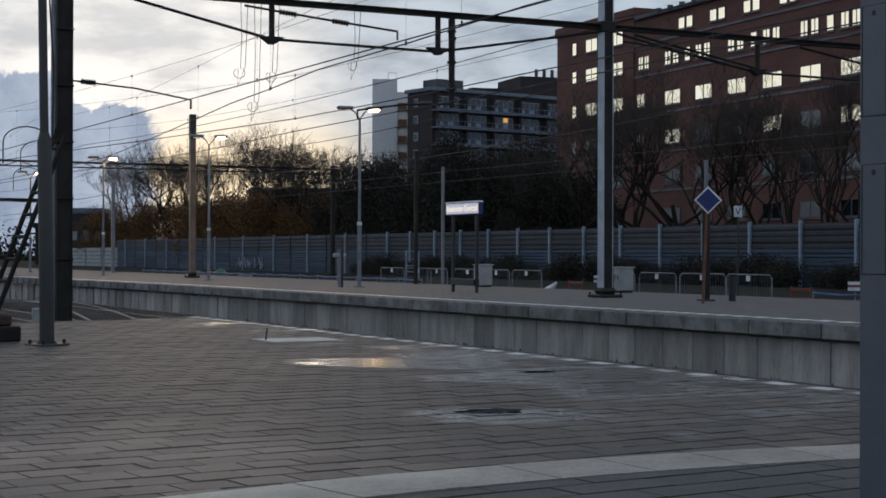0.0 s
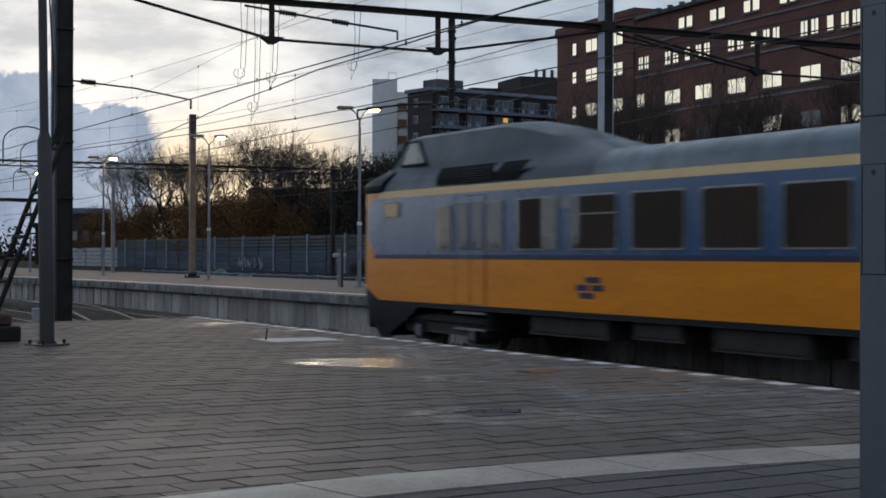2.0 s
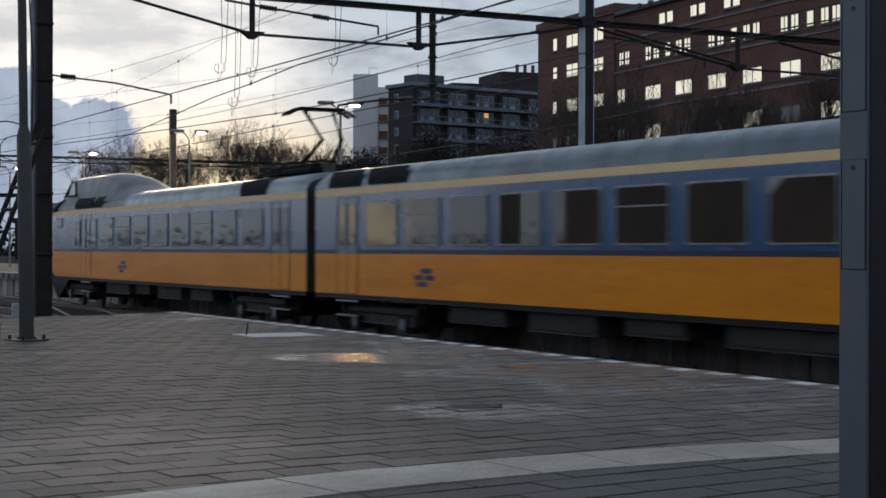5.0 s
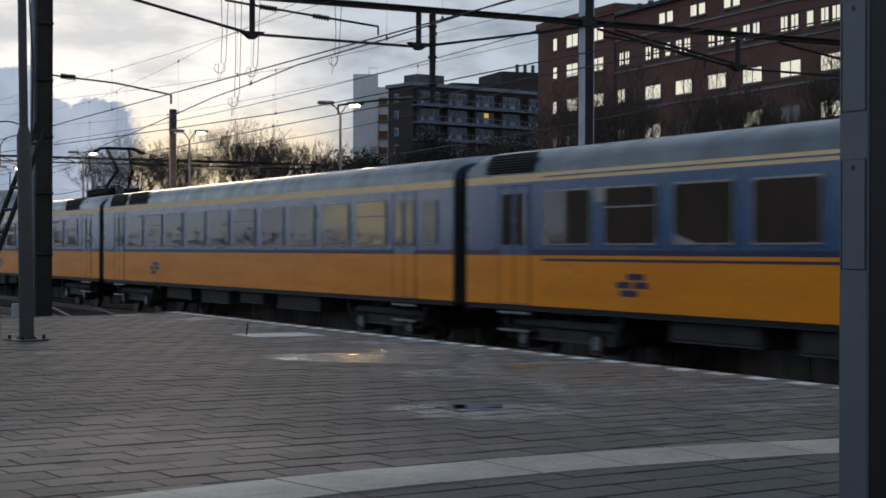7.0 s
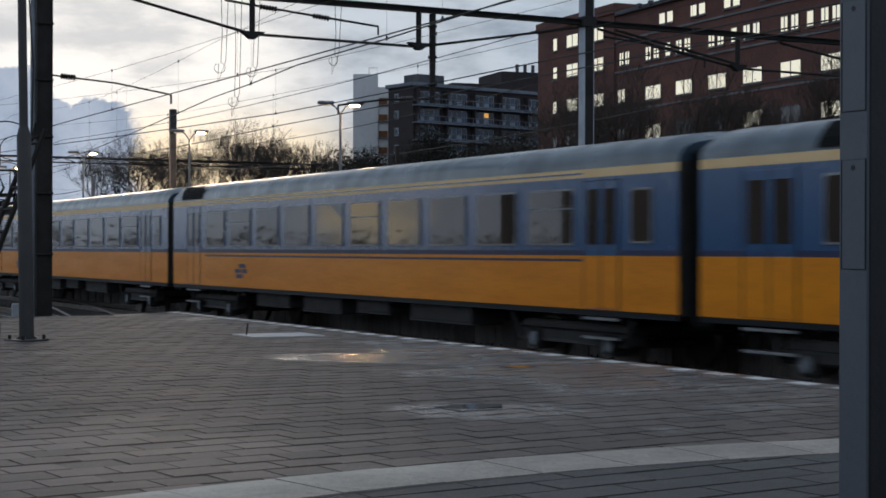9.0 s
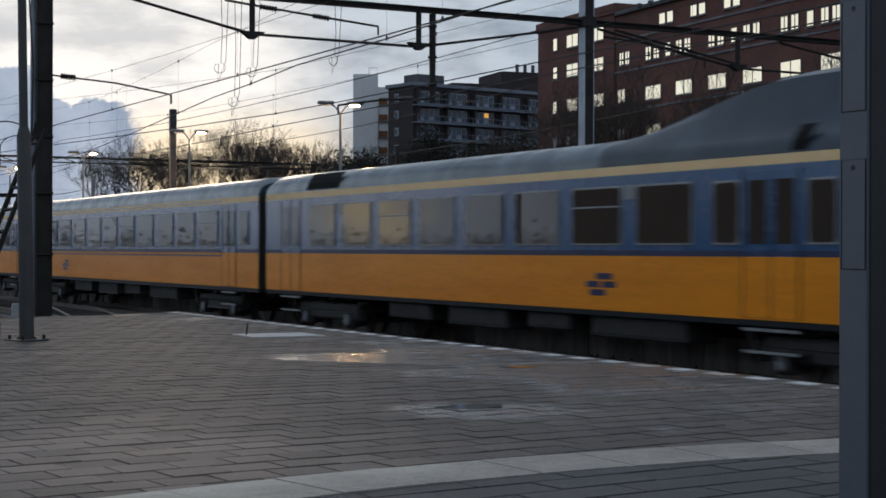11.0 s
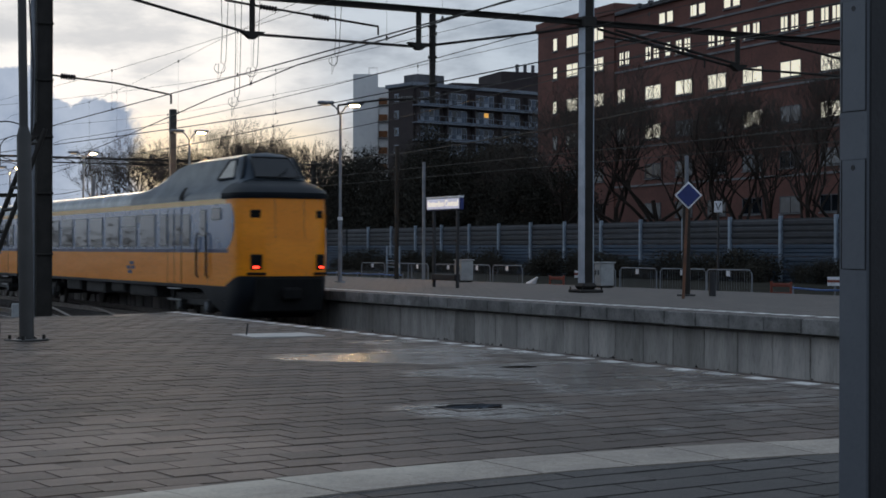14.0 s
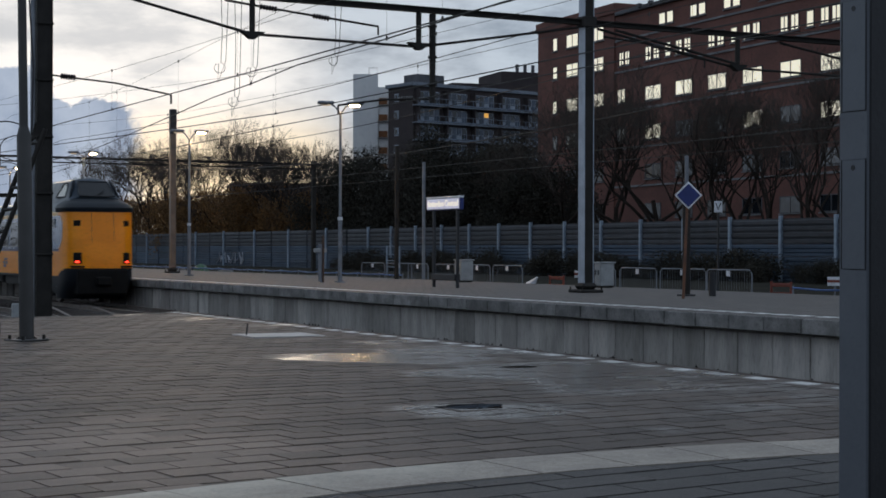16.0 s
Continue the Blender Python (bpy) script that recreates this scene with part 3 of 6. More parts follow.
def roof(parent, ys, half, lift, drop, name="roof", mat=TRAIN_ROOF):
    rows = []
    for y in ys:
        p = [(x, z - drop(y) * max(0.0, z - STRIPE_TOP)) for x, z in roof_profile(half(y), lift(y))]
        rows.append([(-x, y, z) for x, z in p] + [(x, y, z) for x, z in reversed(p[:-1])])
    s = Shape().sheet(rows)
    n = len(rows[0])
    s.f.append(tuple(range(n)))
    s.f.append(tuple(range(len(s.v) - 1, len(s.v) - n - 1, -1)))
    return part(name, s, mat, parent, "grey streaked roof", smooth=True)


def vent(parent, y0, y1, side, louvres=True, lean=0.0):
    """A dark grille in the roof's shoulder."""
    def at(y, z):
        k = (z - 2.60) / 0.36
        return (side * (HALF * (1.003 - 0.10 * k * k) + 0.012), y + lean * k, z)
    s = Shape().sheet([[at(y0, z), at(y1, z)] for z in (2.60, 2.74, 2.86, 2.97)])
    g = part("roof_vent", s, RUBBER, parent, "dark roof grille")
    if louvres:
        for i in range(6):
            z = 2.63 + 0.05 * i
            a, b = at(y0 + 0.05, z), at(y1 - 0.05, z)
            part("louvre", Shape().tube([(a[0] + side * 0.01, a[1], a[2]), (b[0] + side * 0.01, b[1], b[2])], 0.012, 4), GEAR_GREY, g)


def cases(parent, spans):
    for y0, y1, z0 in spans:
        for side in (-1, 1):
            s = Shape().box((side * 0.55, y0, z0), (side * 1.22, y1, 0.08), 0.03)
            part("equipment_case", s, GEAR_GREY, parent, "dull equipment case")
            part("case_door", Shape().box((side * 1.2, y0 + 0.08, z0 + 0.06), (side * 1.235, y1 - 0.08, 0.03), 0.01), UNDERFRAME, parent)


def carriage_middle(first_class):
    """A middle carriage from its leading gangway (y = 0) back to y = -26.33."""
    label = "yellow and blue passenger carriage with " + ("a yellow first-class line" if first_class else "ten side windows")
    car = thing("rail_carriage", label, "carriage", group="carriages of the train")
    ends = (-26.05, -0.28)
    ys = [ends[0], *(-25.0 + 2.4 * i for i in range(11)), ends[1]]

    def half(y):
        return HALF
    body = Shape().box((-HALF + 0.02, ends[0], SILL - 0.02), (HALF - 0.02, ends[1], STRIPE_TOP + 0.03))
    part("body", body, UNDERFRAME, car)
    for side in (-1, 1):
        part("lower_panel", Shape().sheet(wall_strip(ys, half, SILL, WAIST, side)), YELLOW, car, "yellow lower side panel")
        part("waist_band", Shape().sheet(wall_strip(ys, half, WAIST, NAVY_TOP, side, 0.002)), NAVY, car)
        part("upper_panel", Shape().sheet(wall_strip(ys, half, NAVY_TOP, CANT, side)), BLUE, car, "glossy blue upper side panel")
        part("cant_stripe", Shape().sheet(wall_strip(ys, half, CANT, STRIPE_TOP, side, 0.002)), STRIPE, car, "pale yellow stripe")
        part("sill", Shape().box((side * 1.27, ends[0], 0.03), (side * 1.345, ends[1], SILL), 0.01), PLOUGH, car)
        if first_class:
            part("class_line", Shape().box((side * (HALF + 0.001), -23.2, 0.955), (side * (HALF + 0.006), -3.2, 1.0)), NAVY, car)
            part("class_line", Shape().box((side * (HALF + 0.001), -23.2, 2.47), (side * (HALF + 0.006), -3.2, 2.50)), BLUE, car)
        for i in range(10):
            y = -(3.3 + 2.01 * i)
            window(car, y - 1.5, y, 1.27, 2.2, side, transom=i % 4 == 1)
        for d0, d1 in ((1.6, 2.75), (23.25, 24.35)):
            door(car, -d1, -d0, side)
            step(car, -d1, -d0, side)
        window(car, -25.3, -24.75, 1.3, 2.15, side)
        emblem(car, -6.1, 0.57, side)
        part("notice", Shape().box((side * (HALF + 0.001), -5.24, 1.98), (side * (HALF + 0.006), -4.9, 2.24)), ALUMINIUM, car, "small pale notice")
        vent(car, -2.9, -1.1, side, True)
        if not first_class:
            vent(car, -5.3, -3.3, side, False, 0.1)
    roof(car, [ends[0], ends[0] + 0.25, *(-24.4 + 2.3 * i for i in range(11)), ends[1] - 0.25, ends[1]], half, lambda y: 0.0,
         lambda y: 0.25 if y in ends else 0.0)
    part("gangway", Shape().box((-1.12, -26.36, -0.1), (1.12, -26.0, 2.75), 0.06), RUBBER, car, "black rubber gangway bellows")
    part("gangway", Shape().box((-1.12, -0.33, -0.1), (1.12, 0.02, 2.75), 0.06), RUBBER, car)
    for y in (-3.6, -22.6):
        bogie(car, y)
    cases(car, ((-9.4, -7.0, -0.32), (-12.6, -10.2, -0.36), (-15.2, -13.4, -0.28), (-19.0, -16.2, -0.34)))
    return car


def pantograph(parent, y):
    p = part("pantograph", Shape().box((-0.7, y - 1.0, 3.1), (0.7, y + 1.0, 3.24), 0.03), RUBBER, parent, "black raised current collector")
    for x in (-0.45, 0.45):
        part("pantograph_arm", Shape().tube([(x, y + 0.55, 3.2), (x * 0.6, y - 0.75, 3.95), (x * 0.9, y + 0.15, 4.78)], 0.06, 6), RUBBER, p)
        part("lower_frame", Shape().box((x - 0.08, y - 0.9, 3.24), (x + 0.08, y + 0.9, 3.36), 0.03), RUBBER, p)
        part("breaker_box", Shape().box((x - 0.22, y + 1.15, 3.06), (x + 0.22, y + 2.0, 3.34), 0.05), RUBBER, p)
        part("insulator", Shape().tube([(x, y - 0.6, 3.04), (x, y - 0.6, 3.14)], 0.07, 8), INSULATOR, p)
    for dy, z in ((-1.7, 3.3), (-1.3, 3.38), (1.25, 3.42)):
        part("roof_insulator", Shape().tube([(-0.4, y + dy, 3.02), (-0.4, y + dy, z)], [0.09, 0.06], 8), INSULATOR, p)
    part("bus_bar", Shape().tube([(-0.4, y - 1.7, 3.32), (-0.4, y - 1.3, 3.4), (-0.4, y + 1.25, 3.44), (-0.3, y + 3.2, 3.2)], 0.03, 5), RUBBER, p)
    for dy in (-0.05, 0.3):
        part("collector_head", Shape().tube([(-0.95, y + dy, 4.62), (-0.6, y + dy, 4.8), (0.6, y + dy, 4.8), (0.95, y + dy, 4.62)], 0.045, 6), RUBBER, p)
    for x in (-0.95, 0.95):
        part("horn", Shape().tube([(x * 0.6, y - 0.05, 4.78), (x * 0.6, y + 0.3, 4.78)], 0.02, 5), RUBBER, p)


def carriage_end(leading):
    """A driving carriage with its raised cab at +y; y = 0 is the middle of the gangway behind it."""
    car = thing("driving_carriage", "yellow and blue driving carriage with raised grey cab", "carriage", group="carriages of the train")
    y0 = 0.28
    ys = [y0, *(1.2 + 2.4 * i for i in range(10)), 24.9, 25.15]
    tip = [24.9 + 1.68 * math.sin(a * math.pi / 2 / 14) for a in range(15)]

    def drop(y):
        return 0.25 if y == y0 else 0.0
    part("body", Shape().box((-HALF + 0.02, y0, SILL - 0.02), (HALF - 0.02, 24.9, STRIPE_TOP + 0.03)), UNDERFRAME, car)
    for side in (-1, 1):
        part("lower_panel", Shape().sheet(wall_strip(ys, nose_half, SILL, WAIST, side)), YELLOW, car, "yellow lower side panel")
        part("waist_band", Shape().sheet(wall_strip([*ys, 25.35], nose_half, WAIST, NAVY_TOP, side, 0.004)), NAVY, car)
        part("upper_panel", Shape().sheet(wall_strip(ys, nose_half, NAVY_TOP, CANT, side)), BLUE, car, "glossy blue upper side panel")
        part("cant_stripe", Shape().sheet(wall_strip(ys, nose_half, CANT, STRIPE_TOP, side, 0.002)), STRIPE, car, "pale yellow stripe")
        # rounded end of the blue field
        rows = []
        for i in range(13):
            z = NAVY_TOP + (CANT - NAVY_TOP) * i / 12
            k = (z - 1.9) / (0.76 if z < 1.9 else 0.62)
            reach = 25.15 + 0.62 * math.sqrt(max(0.0, 1 - k * k))
            rows.append([(side * (nose_half(y) + 0.004), y, z) for y in (24.86 + (reach - 24.86) * j / 10 for j in range(11))])
        part("blue_field_end", Shape().sheet(rows), BLUE, car, smooth=True)
        part("sill", Shape().box((side * 1.27, y0, 0.03), (side * 1.345, 24.0, SILL), 0.01), PLOUGH, car)
        for i in range(8):
            y = 18.72 - 2.0 * i
            window(car, y - 1.5, y, 1.27, 2.2, side, transom=i % 4 == 1)
        window(car, 19.3, 19.9, 1.27, 2.18, side)
        window(car, 21.5, 22.1, 1.27, 2.15, side)
        door(car, 20.0, 21.3, side)
        step(car, 20.0, 21.3, side)
        door(car, 1.35, 2.6, side)
        step(car, 1.35, 2.6, side)
        # cab door with hand rails, on one side only
        if side > 0:
            part("cab_door", Shape().box((side * (HALF - 0.03), 22.95, SILL), (side * (HALF + 0.006), 23.6, CANT - 0.05), 0.008), BLUE, car)
            part("cab_door_lower", Shape().box((side * (HALF - 0.03), 22.96, SILL), (side * (HALF + 0.009), 23.59, WAIST), 0.004), YELLOW, car)
            window(car, 23.05, 23.5, 1.55, 2.25, side)
            for y in (22.85, 23.7):
                part("hand_rail", Shape().tube([(side * (HALF + 0.01), y, 0.35), (side * (HALF + 0.07), y, 0.42), (side * (HALF + 0.07), y, 1.55), (side * (HALF + 0.01), y, 1.62)], 0.03, 6), RUBBER, car)
        window(car, 24.05, 24.75, 2.0, 2.28, side)
        emblem(car, 16.1, 0.57, side)
        for y in (16.8, 4.8):
            part("notice", Shape().box((side * (HALF + 0.001), y, 2.0), (side * (HALF + 0.006), y + 0.33, 2.24)), ALUMINIUM, car, "small pale notice")
        if side < 0:
            vent(car, 21.0, 22.2, side, False)
            vent(car, 19.75, 21.0, side, True)
            vent(car, 18.7, 19.75, side, False, -0.3)
        else:
            vent(car, 21.1, 21.45, side, False, 0.1)
        vent(car, 3.0, 4.9, side, False, 0.15)
    # yellow front, drawn round the nose
    rows = []
    outline = [(-nose_half(y), y) for y in tip[:-1]] + [(nose_half(y), y) for y in reversed(tip[:-1])]
    for z in (SILL, 0.55, WAIST, 1.6, 2.1, CANT, STRIPE_TOP):
        lean = 0.10 * max(0.0, (z - 1.0) / 1.5)
        rows.append([(x, y - lean * max(0.0, (y - 24.9) / 1.68), apron(y) if z == SILL else z) for x, y in outline])
    part("front", Shape().sheet(rows), YELLOW, car, "plain yellow front", smooth=True)
    # grey brow over the front, the shelf and the raised cab
    brow = []
    for z, grow in ((STRIPE_TOP - 0.02, 0.02), (2.60, 0.045), (2.70, 0.05), (2.80, -0.02), (2.90, -0.14), (2.98, -0.28), (3.05, -0.46)):
        brow.append([(x * (1 + grow / HALF), 24.9 + (y - 24.9) * (1 + grow) - 0.1 * max(0.0, (y - 24.9) / 1.68), z) for x, y in outline])
    part("brow", Shape().sheet(brow), CAB_DARK, car, "dark grey brow round the nose", smooth=True)
    inner = brow[-1]
    shelf = Shape().add(inner + [(0, 25.4, 3.06)], [(i, i + 1, len(inner)) for i in range(len(inner) - 1)])
    part("nose_shelf", shelf, CAB_DARK, car)
    roof_ys = [y0, 0.55, *(2.0 + 2.2 * i for i in range(7)), *(16.0 + 0.5 * i for i in range(17)), 24.3, 24.5, 24.7, 24.9, 25.1, 25.3, 25.5]
    roof(car, [y for y in roof_ys if y <= 16.0], nose_half, hump, drop)
    roof(car, [y for y in roof_ys if y >= 16.0], nose_half, hump, drop, "cab_roof", CAB_ROOF)
    # windscreen of the raised cab
    corners = [(-0.68, 25.66, 3.15), (0.68, 25.66, 3.15), (0.56, 25.0, 3.72), (-0.56, 25.0, 3.72)]
    part("windscreen", Shape().add(corners, [(0, 1, 2, 3)]).tube(corners + corners[:1], 0.03, 5), CAB_GLASS, car, "dark cab windscreen")
    part("wiper", Shape().tube([(0.1, 25.72, 3.12), (-0.35, 25.46, 3.4)], 0.012, 4), RUBBER, car)
    for side in (-1, 1):
        edge = [(side * 0.995, 23.45, 3.14), (side * 0.975, 24.75, 3.14), (side * 0.835, 24.62, 3.66), (side * 0.835, 24.1, 3.66)]
        rim = part("cab_side_window", Shape().tube(edge + edge[:1], 0.03, 5), CAB_DARK, car, "slanted cab side window")
        part("pane", Shape().add(edge, [(0, 1, 2, 3)]), TRAIN_GLASS, rim)
        part("cab_pillar", Shape().tube([(side * 0.93, 25.3, 3.1), (side * 0.70, 24.95, 3.74)], 0.05, 6), CAB_DARK, car)
    # lamps, set square to the rounded corners
    for side in (-1, 1):
        def corner_box(lo, hi, bevel, z):
            turned = Matrix.Translation((side * 0.93, 26.42 - 0.07 * max(0.0, z - 1.0), 0)) @ Matrix.Rotation(-side * radians(30), 4, "Z")
            return Shape().box(lo, hi, bevel, turned)
        lamp = part("end_lamp", corner_box((-0.16, -0.1, 0.60), (0.16, 0.035, 1.02), 0.03, 0.8), RUBBER, car, "dark tail lamp cluster")
        if not leading:
            part("tail_lamp", corner_box((-0.09, 0.0, 0.63), (0.09, 0.05, 0.71), 0.02, 0.8), TAIL_RED, lamp, "glowing red tail lamp")
        part("head_lamp", corner_box((-0.15, -0.1, 1.98), (0.15, 0.03, 2.24), 0.04, 2.1), RUBBER, car, "dark unlit head lamp")
        part("bumper_strip", corner_box((-0.26, -0.1, 0.46), (0.26, 0.05, 0.53), 0.02, 0.5), RUBBER, car)
    # closed gangway door in the front: two upright seams
    for x in (-0.42, 0.42):
        part("front_seam", Shape().tube([(x, 26.562, 0.46), (x, 26.53, 1.5), (x, 26.467, 2.5)], 0.009, 4), RUST, car)
    # plough under the nose, tapering down
    rows = []
    for z, k in ((SILL, 0.995), (0.05, 0.99), (-0.25, 0.95), (-0.5, 0.87), (-0.72, 0.80)):
        rows.append([(x * (0.7 + 0.3 * k), 22.6 + (y - 22.6) * (k if y > 24.9 else 1) + max(0.0, -z) * (2.7 if y < 23.5 else 1.35 if y < 24.5 else 0),
                      apron(y) + 0.01 if z == SILL else z) for x, y in [(-HALF, 23.0), (-HALF, 24.0), *outline, (HALF, 24.0), (HALF, 23.0)]])
    part("fairing", Shape().sheet(rows), PLOUGH, car, "dark slate nose fairing", smooth=True)
    part("coupler_recess", Shape().box((-0.95, 25.3, -0.55), (0.95, 26.6, 0.40), 0.05), RUBBER, car, "black recess round the coupler")
    part("coupler", Shape().box((-0.28, 26.2, -0.22), (0.28, 26.8, 0.12), 0.06), RUBBER, car, "black automatic coupler")
    part("gangway", Shape().box((-1.12, -0.03, -0.1), (1.12, 0.33, 2.75), 0.06), RUBBER, car, "black rubber gangway bellows")
    for y in (3.9, 22.0):
        bogie(car, y)
    cases(car, ((7.4, 9.4, -0.32), (10.2, 12.6, -0.36), (13.4, 14.9, -0.28), (15.6, 18.4, -0.34)))
    if leading:
        pantograph(car, 2.6)
        part("roof_well", Shape().sheet([[(x, y, z + 0.012) for x, z in [(-a, b) for a, b in roof_profile(HALF, 0)] + [(a, b) for a, b in reversed(roof_profile(HALF, 0)[:-1])]] for y in (3.1, 4.9)]), RUBBER, car, "dark well round the current collector", smooth=True)
    return car


lead_car, second_car, third_car, last_car = carriage_end(True), carriage_middle(False), carriage_middle(True), carriage_end(False)

# ---- overhead line ---------------------------------------------------------------------------------------------
GANTRY_Y = 37.3
GROUND_Z = -0.35


def h_mast(name, x, y, top, size, mat, label, foot=-1.17, plinth=True, web=None):
    m = thing(name, label, "mast", at=pose(x, y, 0))
    s = Shape().box((-size / 2, -size / 2, foot), (-size / 2 + 0.022, size / 2, top), 0.004)
    part("flange", s, mat, m)
    part("flange", Shape().box((size / 2 - 0.022, -size / 2, foot), (size / 2, size / 2, top), 0.004), mat, m)
    part("web", Shape().box((-size / 2 + 0.02, -size * 0.42, foot), (size / 2 - 0.004, -size * 0.34, top)), web or mat, m)
    if plinth:
        part("base_plate", Shape().box((-size * 1.15, -size * 1.15, foot), (size * 1.15, size * 1.15, foot + 0.09), 0.03).box((-size * 0.8, -size * 0.8, foot + 0.09), (size * 0.8, size * 0.8, foot + 0.27), 0.08), DARK_STEEL, m, "dark bolted base")
        for sx, sy in product((-1, 1), repeat=2):
            part("bolt", Shape().tube([(sx * size * 0.98, sy * size * 0.98, foot), (sx * size * 0.98, sy * size * 0.98, foot + 0.16)], 0.025, 6), DARK_STEEL, m)
    return m


# flanges brightened and web darkened in colour, for lit edge and shaded recess
mast = h_mast("gantry_mast", 23.65, GANTRY_Y, 9.5, 0.31, LIT_STEEL, "tall grey steel gantry mast on the far platform", foot=0.0, web=DARK_STEEL)
left_mast = h_mast("gantry_mast", 8.9, GANTRY_Y, 9.5, 0.36, DARK_STEEL, "dark steel gantry mast beside the track")
for z in (1.0, 2.4, 3.7, 5.0, 6.3):
    part("clamp", Shape().box((-0.2, -0.2, z), (0.2, 0.2, z + 0.05), 0.01), DARK_STEEL, left_mast)
part("cable_duct", Shape().tube([(-0.26, -0.1, -0.9), (-0.26, -0.1, 9.5)], 0.055, 8), STEEL, left_mast, "grey cable duct")

gantry = thing("gantry_beam", "dark steel beam spanning the tracks with hanging struts", "gantry")
b = Shape().box((8.6, GANTRY_Y - 0.1, 7.40), (40, GANTRY_Y + 0.1, 7.42)).box((8.6, GANTRY_Y - 0.1, 7.275), (40, GANTRY_Y + 0.1, 7.295)).box((8.6, GANTRY_Y - 0.012, 7.295), (40, GANTRY_Y + 0.012, 7.40))
part("beam", b, DARK_STEEL, gantry)
part("bracket", Shape().box((23.43, GANTRY_Y - 0.19, 7.2), (23.87, GANTRY_Y + 0.19, 7.5), 0.03), DARK_STEEL, gantry)
for x in (14.0, 18.55, 28.75):
    d = part("hanger", Shape().tube([(x, GANTRY_Y, 7.3), (x, GANTRY_Y, 6.4)], 0.075, 8), DARK_STEEL, gantry)
    part("hanger_foot", Shape().prism([(x - 0.32, 6.48), (x + 0.32, 6.48), (x + 0.06, 6.3), (x - 0.06, 6.3)], "y", GANTRY_Y - 0.1, GANTRY_Y + 0.1), DARK_STEEL, d)
for a, c in (((10.1, 7.25), (14.0, 6.42)), ((14.0, 6.42), (18.55, 6.38)), ((18.55, 6.38), (23.4, 7.2)), ((24.0, 7.2), (28.75, 6.38)), ((28.75, 6.38), (39.0, 6.3)), ((28.75, 6.5), (24.6, 7.2)), ((30.3, 7.2), (37.0, 6.2))):
    part("stay_rod", Shape().tube([(a[0], GANTRY_Y, a[1]), (c[0], GANTRY_Y, c[1])], 0.038, 6), DARK_STEEL, gantry)
part("drop_post", Shape().tube([(18.95, GANTRY_Y, 7.25), (18.95, GANTRY_Y, 4.95)], [0.09, 0.075], 10), DARK_STEEL, gantry)
for z in (6.9, 6.1, 5.4):
    part("drop_post_ring", Shape().tube([(18.95, GANTRY_Y, z), (18.95, GANTRY_Y, z + 0.06)], 0.12, 10), DARK_STEEL, gantry)


def arm(points, bands, label, r=0.03):
    """A registration arm with dark ribbed insulators."""
    a = thing("registration_arm", label, "arm", group="registration arms")
    part("tube", Shape().tube(points, r, 6), DARK_STEEL, a)
    for p, d in bands:
        p, d = Vector(p), Vector(d)
        s = Shape().tube([p + d * k / 12 for k in range(13)], [0.04 if k % 2 == 0 else 0.075 for k in range(13)], 10)
        part("insulator", s, INSULATOR, a)
    end = Vector(points[-1])
    part("clamp", Shape().tube([end, end - Vector((0, 0, 0.22))], 0.025, 5), DARK_STEEL, a)
    return a


arm([(9.1, GANTRY_Y, 5.16), (10.6, GANTRY_Y, 5.05), (11.95, GANTRY_Y, 4.84)], [((9.3, GANTRY_Y, 5.15), (0.35, 0, -0.02))], "dark registration arm with a black insulator on its mast", 0.022)
arm([(13.3, GANTRY_Y, 7.20), (15.2, GANTRY_Y, 7.02), (17.4, GANTRY_Y, 6.83)], [((14.2, GANTRY_Y, 7.11), (0.45, 0, -0.04)), ((15.6, GANTRY_Y, 6.98), (0.45, 0, -0.04))], "thin registration arm below the gantry beam")
arm([(18.95, GANTRY_Y, 5.05), (17.6, GANTRY_Y, 4.98), (16.3, GANTRY_Y, 4.78)], [((18.4, GANTRY_Y, 5.03), (-0.4, 0, -0.02))], "registration arm holding the contact wire")
arm([(24.2, GANTRY_Y, 7.0), (25.6, GANTRY_Y, 6.9), (27.6, GANTRY_Y, 6.55)], [((25.8, GANTRY_Y, 6.87), (0.4, 0, -0.06))], "dark arm beyond the gantry mast")


def sag(x, z, spans, dip, step_y=3.0, zigzag=0.0):
    pts = []
    for a, c in zip(spans, spans[1:]):
        n = max(2, int((c - a) / step_y))
        for i in range(n):
            k = i / n
            pts.append((x + zigzag * math.cos(math.pi * (spans.index(a) + k)), a + (c - a) * k, z - dip * 4 * k * (1 - k)))
    pts.append((x, spans[-1], z))
    return pts


